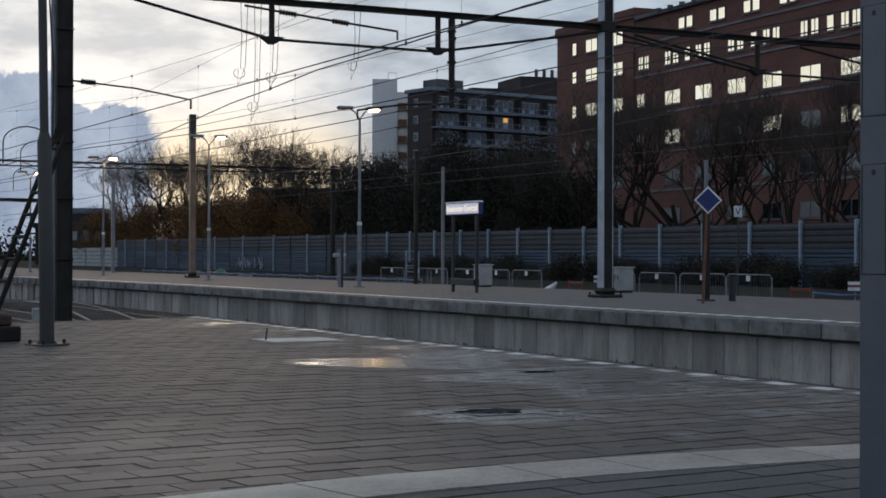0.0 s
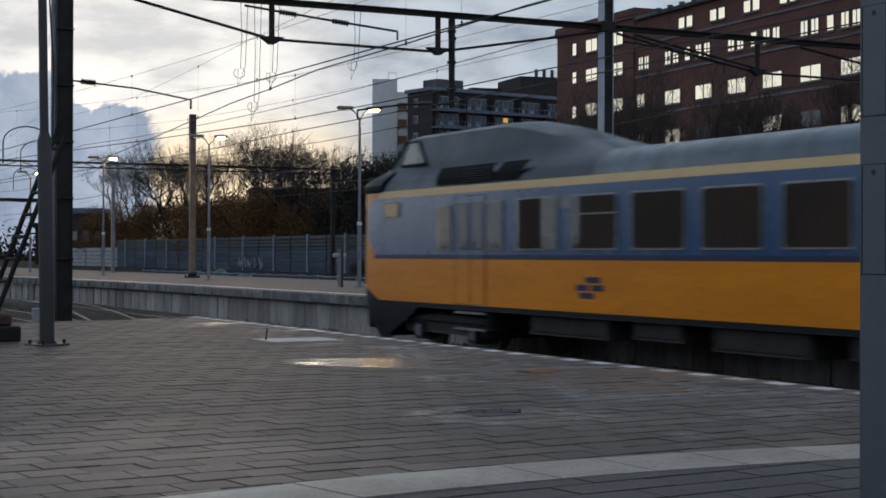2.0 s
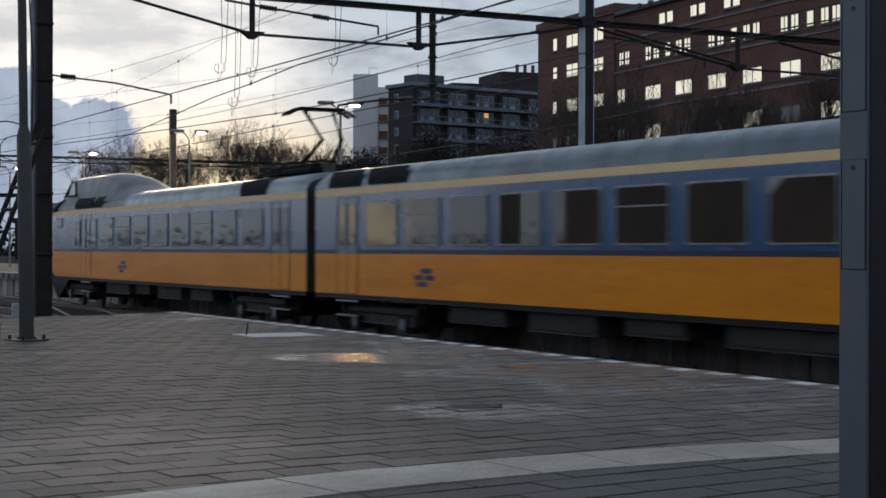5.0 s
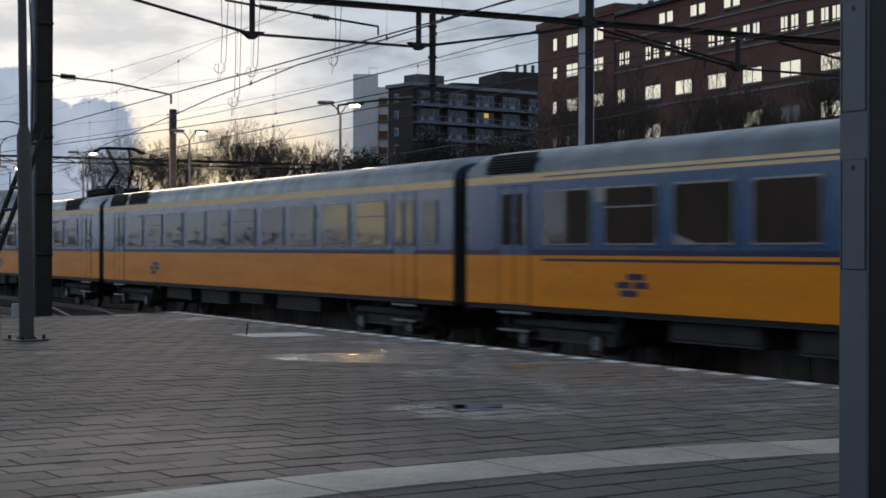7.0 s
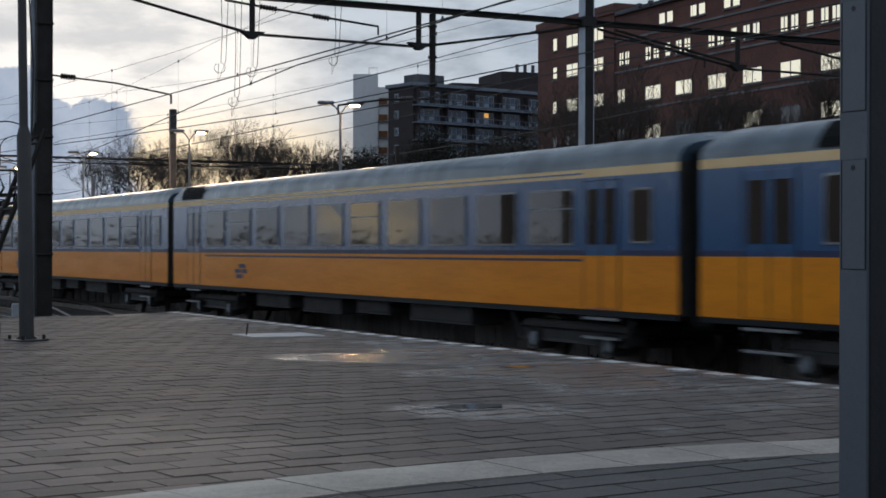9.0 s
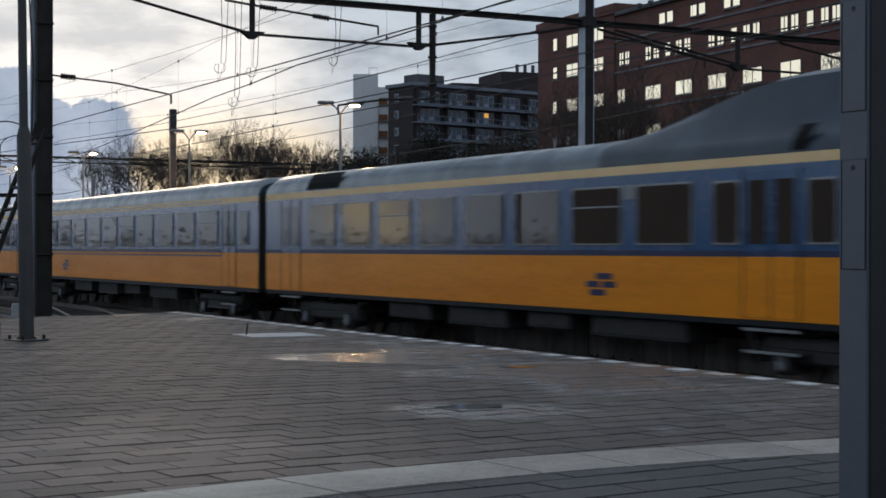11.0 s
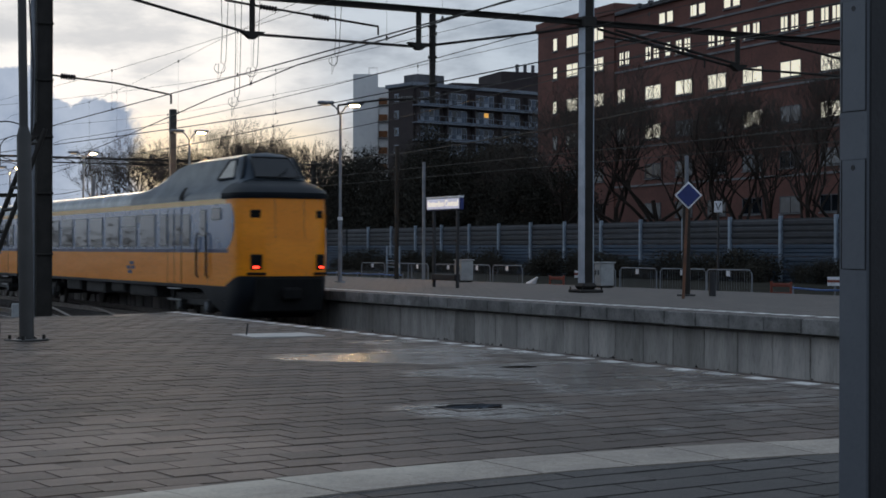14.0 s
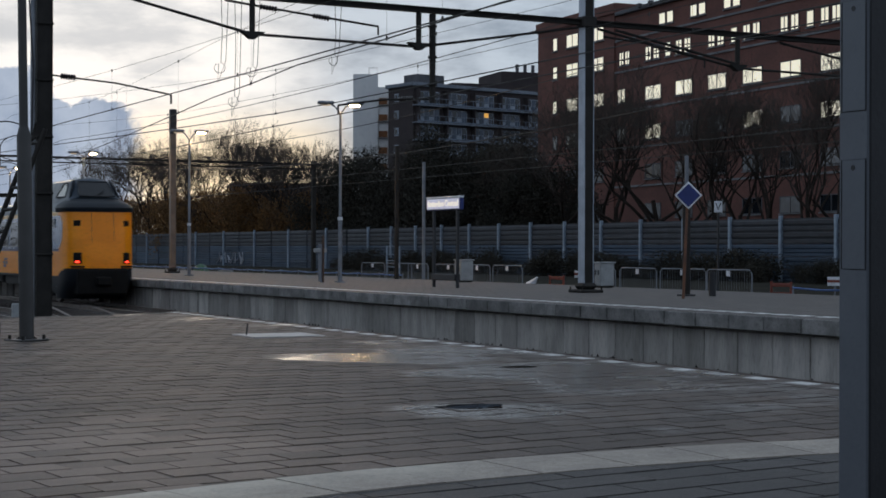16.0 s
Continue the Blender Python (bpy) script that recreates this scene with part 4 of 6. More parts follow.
def overhead(contact, carrier_z, dip, spans, label):
    """A contact wire through the given points (x, y), its sagging carrier, and droppers between them."""
    w = thing("overhead_line", label, "wire", group="overhead lines")
    low = []
    for (x0, y0), (x1, y1) in zip(contact, contact[1:]):
        n = max(2, int((y1 - y0) / 4.5))
        low += [(x0 + (x1 - x0) * i / n, y0 + (y1 - y0) * i / n, 4.85 - 0.02 * math.sin(i * math.pi / n)) for i in range(n)]
    low.append((*contact[-1], 4.85))
    high = []
    for x, y, _ in low:
        a, c = [(a, c) for a, c in zip(spans, spans[1:]) if a <= y <= c][0]
        k = (y - a) / (c - a)
        high.append((x, y, carrier_z - dip * 4 * k * (1 - k)))
    part("contact_wire", Shape().tube(low, 0.014, 5), WIRE, w)
    part("carrier_wire", Shape().tube(high, 0.005, 4), WIRE, w)
    for p, q in list(zip(low, high))[1::2]:
        d = part("dropper", Shape().tube([p, ((p[0] + q[0]) / 2 + 0.01, p[1] + 0.03, (p[2] + q[2]) / 2), q], 0.0025, 3), WIRE, w)
        part("dropper_clip", Shape().tube([(p[0], p[1], p[2] - 0.03), (p[0], p[1], p[2] + 0.05)], 0.02, 5), WIRE, d)
        part("dropper_clip", Shape().tube([(q[0], q[1], q[2] - 0.04), (q[0], q[1], q[2] + 0.03)], 0.018, 5), WIRE, d)
    return w


SPANS = (-25.0, 75.0, 135.0, 205.0)
near_line = overhead([(11.7, -20), (11.9, 37.3), (11.5, 95), (11.9, 150), (11.5, 204)], 6.9, 1.15, SPANS, "sagging contact and carrier wires over the empty track")
overhead([(11.8, 8), (11.85, 20.9), (12.27, 30.1), (13.1, 37.6), (16.15, 60.4), (16.5, 70), (16.6, 100)], 7.3, 1.2, SPANS, "contact and carrier wires over the crossover rails")
overhead([(16.3, -20), (16.25, 27), (16.15, 41.2), (14.1, 57.2), (12.4, 69), (11.8, 95)], 7.2, 1.3, SPANS, "contact wire swinging across between the tracks")
overhead([(16.9, -20), (17.1, 10), (17.8, 45.6), (18.3, 57.5), (16.6, 100), (16.9, 150), (16.2, 204)], 6.8, 1.2, SPANS, "contact and carrier wires over the train's track")
overhead([(32.2, -20), (32.3, 100), (32.1, 204)], 6.2, 0.8, SPANS, "contact wires over the tracks behind the platform")
overhead([(36.6, -20), (36.7, 100), (36.5, 204)], 6.2, 0.8, SPANS, "contact wires beside the noise barrier")
for x, z, dip, r in ((23.9, 7.6, 0.4, 0.014), (26.5, 6.9, 0.9, 0.014), (30.0, 6.05, 0.8, 0.022)):
    solid("feeder_wire", Shape().tube(sag(x, z, (-25.0, GANTRY_Y, 95.0, 150.0, 205.0), dip), r, 5), WIRE, "single sagging feeder wire above the tracks", "wire", group="feeder wires")
# slack loops of spare wire hanging from the carriers
for x, y, top, low, r in ((13.2, GANTRY_Y, 7.3, 5.55, 0.13), (14.02, GANTRY_Y, 7.3, 5.5, 0.12), (13.55, GANTRY_Y, 7.3, 4.75, 0.12), (16.2, GANTRY_Y, 7.3, 5.9, 0.1)):
    pts = [(x, y, top), (x + 0.03, y, (top + low) / 2)]
    pts += [(x + r * math.sin(a * 0.7), y + 0.02 * a, low + 0.12 * math.cos(a * 0.7)) for a in range(10)]
    pts += [(x - 0.04, y + 0.1, low - 0.35), (x + 0.16, y + 0.1, low + 0.2), (x + 0.2, y + 0.05, top)]
    solid("wire_loop", Shape().tube(pts, 0.008, 4), WIRE, "slack loop of thin wire hanging from the line", "wire", group="wire loops")
# bowed pull-off tubes far down the line
for x, y, z in ((10.5, 52.0, 4.9), (13.6, 64.0, 5.3), (9.6, 60.0, 5.0), (17.9, 86.0, 5.4)):
    pts = [(x + 0.75 - 0.75 * math.cos(a * math.pi / 10), y, z - 0.2 + 0.5 * math.sin(a * math.pi / 10)) for a in range(9)] + [(x + 1.42, y, z - 0.5)]
    pts.insert(0, (x, y, z - 0.9))
    part("pull_off_arm", Shape().tube(pts, 0.022, 5), DARK_STEEL, near_line, "thin bowed pull-off arm")

# a farther gantry and masts
far_gantry = thing("far_gantry", "distant dark gantry across all the tracks", "gantry")
part("beam", Shape().box((4, 103.8, 7.0), (44, 104.2, 7.12)).box((4, 103.9, 6.7), (44, 104.1, 6.78)), DARK_STEEL, far_gantry)
for x in (6.0, 23.6, 43.6):
    part("mast", Shape().box((x - 0.14, 103.86, -1.17), (x + 0.14, 104.14, 7.3), 0.02), DARK_STEEL, far_gantry)
for i in range(20):
    x = 5 + 2 * i
    part("lacing", Shape().tube([(x, 104, 6.75), (x + 1, 104, 7.05), (x + 2, 104, 6.75)], 0.03, 4), DARK_STEEL, far_gantry)
for x in (11.5, 14.0, 16.4, 19.0, 32.0, 36.0):
    part("insulator", Shape().tube([(x, 104, 7.1), (x, 104, 7.4)], 0.08, 6), INSULATOR, far_gantry)
far_gantry_b = thing("far_gantry", "very distant dark gantry across the tracks", "gantry")
part("beam", Shape().box((0, 189.7, 7.2), (46, 190.3, 7.6)), DARK_STEEL, far_gantry_b)
for x in (2.0, 23.0, 45.5):
    part("mast", Shape().box((x - 0.15, 189.85, -1.17), (x + 0.15, 190.15, 7.6), 0.02), DARK_STEEL, far_gantry_b)
lit_mast = h_mast("line_mast", 24.38, 75.8, 7.9, 0.27, LIT_MAST, "brown mast catching the low evening light", foot=0.0)
part("mast_cap", Shape().box((-0.15, -0.15, 6.75), (0.15, 0.15, 7.95), 0.02), BLACK, lit_mast)
for x, y, top, size, mat in ((27.6, 57.4, 5.24, 0.13, DARK_STEEL), (31.4, 62.6, 4.96, 0.11, STEEL), (26.6, 98.5, 5.6, 0.2, STEEL)):
    foot = 0.0 if x < 28 else -1.17
    h_mast("line_mast", x, y, top, size, mat, "slender grey-blue line mast behind the platform", foot=foot, plinth=False)

# ---- things on the far platform --------------------------------------------------------------------------------


def street_lamp(height):
    lamp = thing("platform_lamp", "grey double-headed platform lamp, lit warm orange", "street lamp", group="platform lamps")
    part("foot", Shape().tube([(0, 0, 0), (0, 0, 0.05)], 0.2, 12), STEEL, lamp)
    part("pole", Shape().tube([(0, 0, 0), (0, 0, 2.2), (0, 0, 2.22), (0, 0, height - 0.25)], [0.075, 0.075, 0.055, 0.045], 10), STEEL, lamp, smooth=True)
    part("collar", Shape().tube([(0, 0, 2.18), (0, 0, 2.3)], 0.09, 10), SIGN_WHITE, lamp)
    for side in (-1, 1):
        part("arm", Shape().tube([(0, 0, height - 0.3), (side * 0.18, 0, height - 0.05), (side * 0.34, 0, height + 0.05)], 0.03, 6), STEEL, lamp)
        h = part("head", Shape().box((side * 0.52 - 0.3, -0.14, height + 0.0), (side * 0.52 + 0.3, 0.14, height + 0.12), 0.05,
                                     Matrix.Translation((0, 0, 0.03))), STEEL, lamp)
        part("lens", Shape().box((side * 0.52 - 0.16, -0.09, height - 0.02), (side * 0.52 + 0.16, 0.09, height + 0.045), 0.03), LAMP_ON if side > 0 else LAMP_FAINT, h, "glowing lamp lens" if side > 0 else "faint lamp lens")
    return lamp


lamp = street_lamp(6.2)
lamp.matrix_basis = pose(22.81, 52.0, 0, 0, 0, -12)
copy_thing(lamp, pose(22.46, 67.5, 0, 0, 0, -8))
copy_thing(lamp, pose(22.43, 85.0, 0, 0, 0, -20))
for x, y, turn in ((22.4, 102.5, 5), (22.4, 120.0, -15), (6.5, 150.0, 0), (4.0, 190.0, 10)):
    copy_thing(lamp, pose(x, y, 0 if x > 20 else -0.9, 0, 0, turn))

sign = thing("station_sign", "blue and white station name sign on two black posts", "sign", at=pose(22.8, 43.95, 0, 0, 0, 0))
for y in (-0.78, 0.78):
    part("post", Shape().box((-0.04, y - 0.05, 0), (0.04, y + 0.05, 2.4), 0.01), BLACK, sign)
part("bench_bar", Shape().box((-0.1, -0.78, 0.22), (0.1, 0.78, 0.42), 0.02), BLACK, sign)
casing = part("casing", Shape().box((-0.05, -1.02, 2.37), (0.09, 1.2, 2.78), 0.02), SIGN_BLUE, sign)
part("face", Shape().box((-0.06, -0.97, 2.41), (-0.045, 1.17, 2.72)), SIGN_FACE, casing, "glowing white sign face")
part("rim", Shape().box((-0.07, -1.03, 2.73), (0.09, 1.21, 2.79), 0.01), SIGN_WHITE, casing)


def writing(text, size, mat, parent, at, name="lettering"):
    """Raised letters as a mesh, in the built-in font."""
    curve = bpy.data.curves.new(name, "FONT")
    curve.body, curve.size, curve.extrude, curve.align_x, curve.align_y = text, size, 0.003, "CENTER", "CENTER"
    temp = bpy.data.objects.new(name, curve)
    scene.collection.objects.link(temp)
    data = bpy.data.meshes.new_from_object(temp.evaluated_get(bpy.context.evaluated_depsgraph_get()))
    bpy.data.objects.remove(temp)
    data.materials.clear()
    data.materials.append(mat)
    ob = new(name, data)
    ob.parent = parent
    ob.matrix_basis = at
    return ob


# lettering faces -X: the text runs towards -Y
FACE_LEFT = Matrix(((0, 0, -1, 0), (-1, 0, 0, 0), (0, 1, 0, 0), (0, 0, 0, 1)))
writing("Rotterdam Centraal", 0.25, SIGN_LETTER, casing, Matrix.Translation((-0.063, 0.10, 2.565)) @ FACE_LEFT)

diamond = thing("diamond_signal", "blue diamond sign with pale rim on a rusty post", "sign", at=pose(22.81, 31.7, 0, 0, 0, -28))
part("post", Shape().tube([(0.03, 0, 0), (0.12, 0, 2.3)], 0.035, 8), POST_RUST, diamond, "rusty post")
rot = Matrix.Translation((0.14, -0.05, 2.47)) @ Matrix.Rotation(radians(45), 4, "Y")
part("rim", Shape().box((-0.235, -0.012, -0.235), (0.235, 0.012, 0.235), 0.01, rot), SIGN_WHITE, diamond, "pale rim")
part("plate", Shape().box((-0.2, -0.02, -0.2), (0.2, 0.016, 0.2), 0.008, rot), SIGN_BLUE, diamond, "dark blue plate")

signal_pole = thing("signal_pole", "dark pole with steel top behind the diamond sign", "pole", at=pose(24.2, 33.45, 0))
part("lower_pole", Shape().tube([(0, 0, 0), (0, 0, 2.3)], 0.1, 10), DARK_STEEL, signal_pole)
part("upper_pole", Shape().tube([(0, 0, 2.3), (0, 0, 3.55)], 0.05, 10), STEEL, signal_pole)
part("foot", Shape().box((-0.17, -0.17, 0), (0.17, 0.17, 0.05), 0.01), BLACK, signal_pole)
small_pole = thing("marker_pole", "short black bollard on the platform", "bollard", at=pose(24.75, 33.1, 0))
part("shaft", Shape().tube([(0, 0, 0), (0, 0, 0.62)], 0.09, 10), BLACK, small_pole)

v_sign = thing("v_sign", "small white V sign on a thin pole", "sign", at=pose(30.8, 40.9, 0.08, 0, 0, -35))
part("pole", Shape().tube([(0, 0.04, -1.25), (0, 0.04, 2.6)], 0.035, 6), BLACK, v_sign)
vp = part("plate", Shape().box((-0.125, -0.02, 2.27), (0.125, 0.02, 2.62), 0.01), SIGN_WHITE, v_sign, "white plate")
writing("V", 0.32, BLACK, vp, Matrix.Translation((0, -0.024, 2.445)) @ Matrix.Rotation(radians(90), 4, "X"))

call = thing("call_post", "short post with a wooden board and small fittings", "post", at=pose(22.2, 52.3, 0))
part("shaft", Shape().tube([(0, 0, 0), (0, 0, 1.35)], 0.09, 10), STEEL, call)
part("board", Shape().box((0.02, -0.16, 0.0), (0.07, -0.02, 1.65), 0.01), RUST, call, "brownish board")
part("fitting", Shape().box((-0.25, -0.08, 1.05), (0.22, 0.08, 1.2), 0.03), CABINET, call)

for x, y, w, hgt, mat, lab in ((27.3, 51.2, 0.25, 0.72, CABINET, "grey twin-door equipment cabinet at the platform's back"), (27.3, 42.0, 0.18, 0.7, CABINET, "pale equipment cabinet at the platform's back")):
    c = thing("equipment_cabinet", lab, "cabinet", group="equipment cabinets", at=pose(x, y, 0))
    part("body", Shape().box((-0.25, -w, 0.06), (0.25, w, hgt + 0.06), 0.02), mat, c)
    part("plinth", Shape().box((-0.22, -w + 0.03, 0), (0.22, w - 0.03, 0.06)), DARK_STEEL, c)
    part("roof", Shape().box((-0.29, -w - 0.03, hgt + 0.06), (0.29, w + 0.03, hgt + 0.1), 0.01), mat, c)
    for y0 in (-w + 0.03, 0.01):
        d = part("door", Shape().box((-0.262, y0, 0.1), (-0.25, y0 + w - 0.04, hgt + 0.02), 0.004), mat, c)
        part("handle", Shape().box((-0.285, y0 + 0.05, 0.4), (-0.262, y0 + 0.08, 0.55), 0.004), BLACK, d)


def crowd_barrier():
    g = thing("crowd_barrier", "galvanised tube crowd barrier with mesh at the platform's back", "barrier", group="crowd barriers")
    loop = [(0, -1.05, 0.05), (0, -1.05, 0.85), (0, -0.95, 0.95), (0, 0.95, 0.95), (0, 1.05, 0.85), (0, 1.05, 0.05)]
    part("frame", Shape().tube(loop, 0.022, 6), STEEL, g)
    part("lower_rail", Shape().tube([(0, -1.05, 0.16), (0, 1.05, 0.16)], 0.018, 6), STEEL, g)
    for i in range(17):
        y = -0.95 + 1.9 * i / 16
        part("bar", Shape().tube([(0, y, 0.16), (0, y, 0.95)], 0.004, 4), STEEL, g)
    part("number_plate_blank", Shape().box((-0.03, -0.09, 0.76), (-0.02, 0.09, 0.92)), SIGN_WHITE, g, "small white plate")
    for y in (-0.9, 0.9):
        part("foot", Shape().box((-0.3, y - 0.03, 0), (0.3, y + 0.03, 0.05), 0.01), STEEL, g)
    return g


fence = crowd_barrier()
fence.matrix_basis = pose(28.9, 62.4, GROUND_Z, 0, 0, 3)
turns = random.Random(2)
for y in (60.1, 57.9, 55.6, 53.2, 50.9, 44.8, 42.5, 40.2, 38.0):
    copy_thing(fence, pose(28.9 + turns.uniform(-0.12, 0.12), y, GROUND_Z, 0, 0, turns.uniform(-5, 5)))

for x, y in ((29.0, 47.6), (29.3, 36.0)):
    g = thing("red_barrier", "red and white work barrier leaning by the fence", "barrier", group="work barriers", at=pose(x, y, GROUND_Z, 0, 0, 8))
    for z in (0.3, 0.62):
        part("plank", Shape().box((-0.02, -0.4, z * 0.8), (0.02, 0.4, z * 0.8 + 0.1), 0.01), RED, g, "red plank")
    for yy in (-0.37, 0.37):
        part("leg", Shape().box((-0.03, yy - 0.03, 0), (0.03, yy + 0.03, 0.64), 0.01), RED, g)
board = thing("warning_board", "small red and white striped board on a stake", "sign", at=pose(28.9, 33.3, GROUND_Z, 0, 0, -35))
part("stake", Shape().box((-0.02, -0.02, 0), (0.02, 0.02, 0.6)), STEEL, board)
part("plate", Shape().box((-0.2, -0.05, 0.58), (0.2, -0.03, 0.82), 0.005), SIGN_WHITE, board)
part("stripe", Shape().box((-0.2, -0.055, 0.67), (0.2, -0.05, 0.74)), RED, board)
board_b = copy_thing(board, pose(29.2, 46.4, GROUND_Z, 0, 0, -35))
bag = solid("sand_bag", Shape().tube([(28.7, 49.0, -0.3), (28.6, 48.8, -0.1), (28.7, 48.6, 0.08), (28.75, 48.5, 0.2)], [0.2, 0.17, 0.1, 0.04], 7), SIGN_WHITE, "crumpled pale sack against the barrier", "bag", smooth=True)

# low blue tube railing
for y0, y1 in ((28.0, 35.0), (59.5, 100.0)):
    r = thing("blue_railing", "low blue tube railing with stakes", "railing", group="blue railings")
    n = int((y1 - y0) / 2.2)
    for i in range(n + 1):
        y = y0 + (y1 - y0) * i / n
        part("stake", Shape().tube([(28.9, y, -0.35), (28.9, y, 0.2)], 0.025, 6), STEEL, r)
    for i in range(n):
        a, c = y0 + (y1 - y0) * i / n, y0 + (y1 - y0) * (i + 1) / n
        part("tube", Shape().tube([(28.9, a, 0.13), (28.9, (a + c) / 2, 0.1), (28.9, c, 0.14)], 0.03, 6), RAIL_BLUE, r)

# cable drums, pallets and boxes behind the far end of the platform
for x, y, w, hgt, mat, lab in ((29.3, 90.0, 1.0, 0.2, BLACK, "dark heap of covered material"), (29.3, 82.0, 1.2, 0.12, BLACK, "dark covered pallet behind the railing"), (29.3, 86.0, 0.7, 0.38, GREEN_TARP, "dull green tarpaulin over a box")):
    base = 0.0 if x < 28.2 else GROUND_Z
    s = Shape().sheet([[(x + 0.45 * math.cos(a * math.pi / 6) * (1 - 0.5 * abs(v) ** 3), y + w * v, base + (hgt - base) * math.sin(a * math.pi / 6) * (1 - 0.55 * v * v)) for a in range(7)] for v in (-1, -0.7, -0.35, 0, 0.3, 0.72, 1)])
    solid("covered_pile", s, mat, lab, "pile", smooth=True)

# ---- near platform: post, ladder, block, column ----------------------------------------------------------------
tilt = pose(4.65, 20.3, 0, 0, -1.15, 20)
post = thing("lamp_post", "grey stepped steel post bolted to the wet platform", "post", at=tilt)
part("lower_tube", Shape().tube([(0, 0, 0.02), (0, 0, 2.55), (0, 0, 2.66)], [0.092, 0.09, 0.06], 16), GREY_POST, post, smooth=True)
part("upper_tube", Shape().tube([(0, 0, 2.6), (0, 0, 6.5)], [0.056, 0.05], 14), GREY_POST, post, smooth=True)
fl = part("base_plate", Shape().box((-0.2, -0.2, 0), (0.2, 0.2, 0.025), 0.008), GREY_POST, post)
for sx, sy in product((-1, 1), repeat=2):
    part("bolt", Shape().tube([(sx * 0.15, sy * 0.15, 0.02), (sx * 0.15, sy * 0.15, 0.075)], 0.022, 6), DARK_STEEL, fl)
    part("gusset", Shape().prism([(0.09, 0.02), (0.14, 0.02), (0.09, 0.06)], "y", -0.006, 0.006), GREY_POST, fl, at=pose(0, 0, 0, 0, 0, 45 + 90 * (sx + 1) / 2 + 180 * (sy + 1) / 2))
part("conduit", Shape().tube([(0.07, -0.07, 2.6), (0.09, -0.09, 3.4), (0.06, -0.06, 4.4), (0.1, -0.08, 6.4)], 0.012, 5), BLACK, post)
part("bracket", Shape().tube([(0.05, 0, 2.5), (0.16, 0.02, 2.55), (0.2, 0.02, 2.72)], 0.03, 6), DARK_STEEL, post)

ladder = thing("steel_ladder", "dark steel ladder leaning beside the post", "ladder")
foot, head = Vector((4.20, 22.5, 0.0)), Vector((5.14, 22.03, 2.75))
spread = Vector((0.06, -0.37, 0.0))
for off in (Vector((0, 0, 0)), spread):
    part("stile", Shape().tube([foot + off, head + off], 0.035, 6), DARK_STEEL, ladder)
for i in range(9):
    p = foot.lerp(head, (i + 0.6) / 9.2)
    part("rung", Shape().tube([p, p + spread], 0.026, 6), DARK_STEEL, ladder)
block = thing("buffer_block", "dark brown timber-faced concrete block on the platform", "block", at=pose(4.3, 21.6, 0, 0, 0, 6))
part("base", Shape().box((-0.75, -0.3, 0), (0.22, 0.35, 0.2), 0.02), DARK_STEEL, block)
part("upper_beam", Shape().box((-0.75, -0.25, 0.2), (0.12, 0.3, 0.36), 0.03), RUST, block)
stub = thing("marker_stub", "short grey concrete stub at the platform's end", "post", at=pose(6.45, 29.0, -1.17))
part("shaft", Shape().box((-0.07, -0.07, 0), (0.07, 0.07, 1.35), 0.02), CABINET, stub)

# grey column close to the camera, with flush service covers
column = thing("platform_column", "grey powder-coated square steel column with service covers", "column")
CX, CY = 4.012, 4.604
part("shaft", Shape().box((CX, CY - 0.155, 0), (CX + 0.16, CY, 4.2), 0.006), COLUMN_GREY, column)
# thin black sheet that puts the shade on this side into the colour
part("facing_strip", Shape().box((CX + 0.006, CY - 0.163, 0), (CX + 0.158, CY - 0.15, 4.2), 0.003), BLACK, column, "thin black sheet for the column's shaded side")
for z0, z1 in ((1.08, 1.478), (1.653, 2.055)):
    c = part("cover", Shape().box((CX - 0.0025, CY - 0.142, z0), (CX + 0.01, CY - 0.02, z1), 0.002), COLUMN_GREY, column)
    part("cover_gap", Shape().tube([(CX - 0.001, CY - 0.145, z0), (CX - 0.001, CY - 0.017, z0), (CX - 0.001, CY - 0.017, z1), (CX - 0.001, CY - 0.145, z1), (CX - 0.001, CY - 0.145, z0)], 0.0025, 4), BLACK, c)
    part("screw", Shape().tube([(CX - 0.004, CY - 0.08, z1 - 0.03), (CX + 0.004, CY - 0.08, z1 - 0.03)], 0.011, 8), BLACK, c)

plate = thing("cover_plate", "pale square service cover with a thin marker stick", "manhole cover", at=pose(7.95, 20.15, 0, 0, 0, 0))
part("slab", Shape().box((-0.5, -0.42, -0.01), (0.5, 0.42, 0.014), 0.004), PLATE_STONE, plate)
part("stick", Shape().tube([(-0.42, 0.1, 0), (-0.40, 0.1, 0.16)], 0.012, 5), BLACK, plate)
for x, y, w, d in ((5.62, 10.42, 0.26, 0.17), (7.95, 13.75, 0.2, 0.12)):
    ring = [(w * math.cos(a / 3) * (1 + 0.18 * math.sin(a * 1.7)), d * math.sin(a / 3) * (1 + 0.2 * math.cos(a * 2.3))) for a in range(19)]
    solid("puddle", Shape().prism(ring, "z", 0.0, 0.0045), WATER, "small still puddle on the paving", "puddle", group="puddles", at=pose(x, y, 0))

# ---- noise barrier ---------------------------------------------------------------------------------------------
BARRIER_X = 51.0
barrier = thing("noise_barrier", "blue-grey ribbed noise barrier with pale posts", "noise barrier", kind="structure")
post_mesh = Shape().box((-0.16, -0.09, -0.4), (0.02, 0.09, 2.88), 0.015).mesh("barrier_post", POST_BLUE)


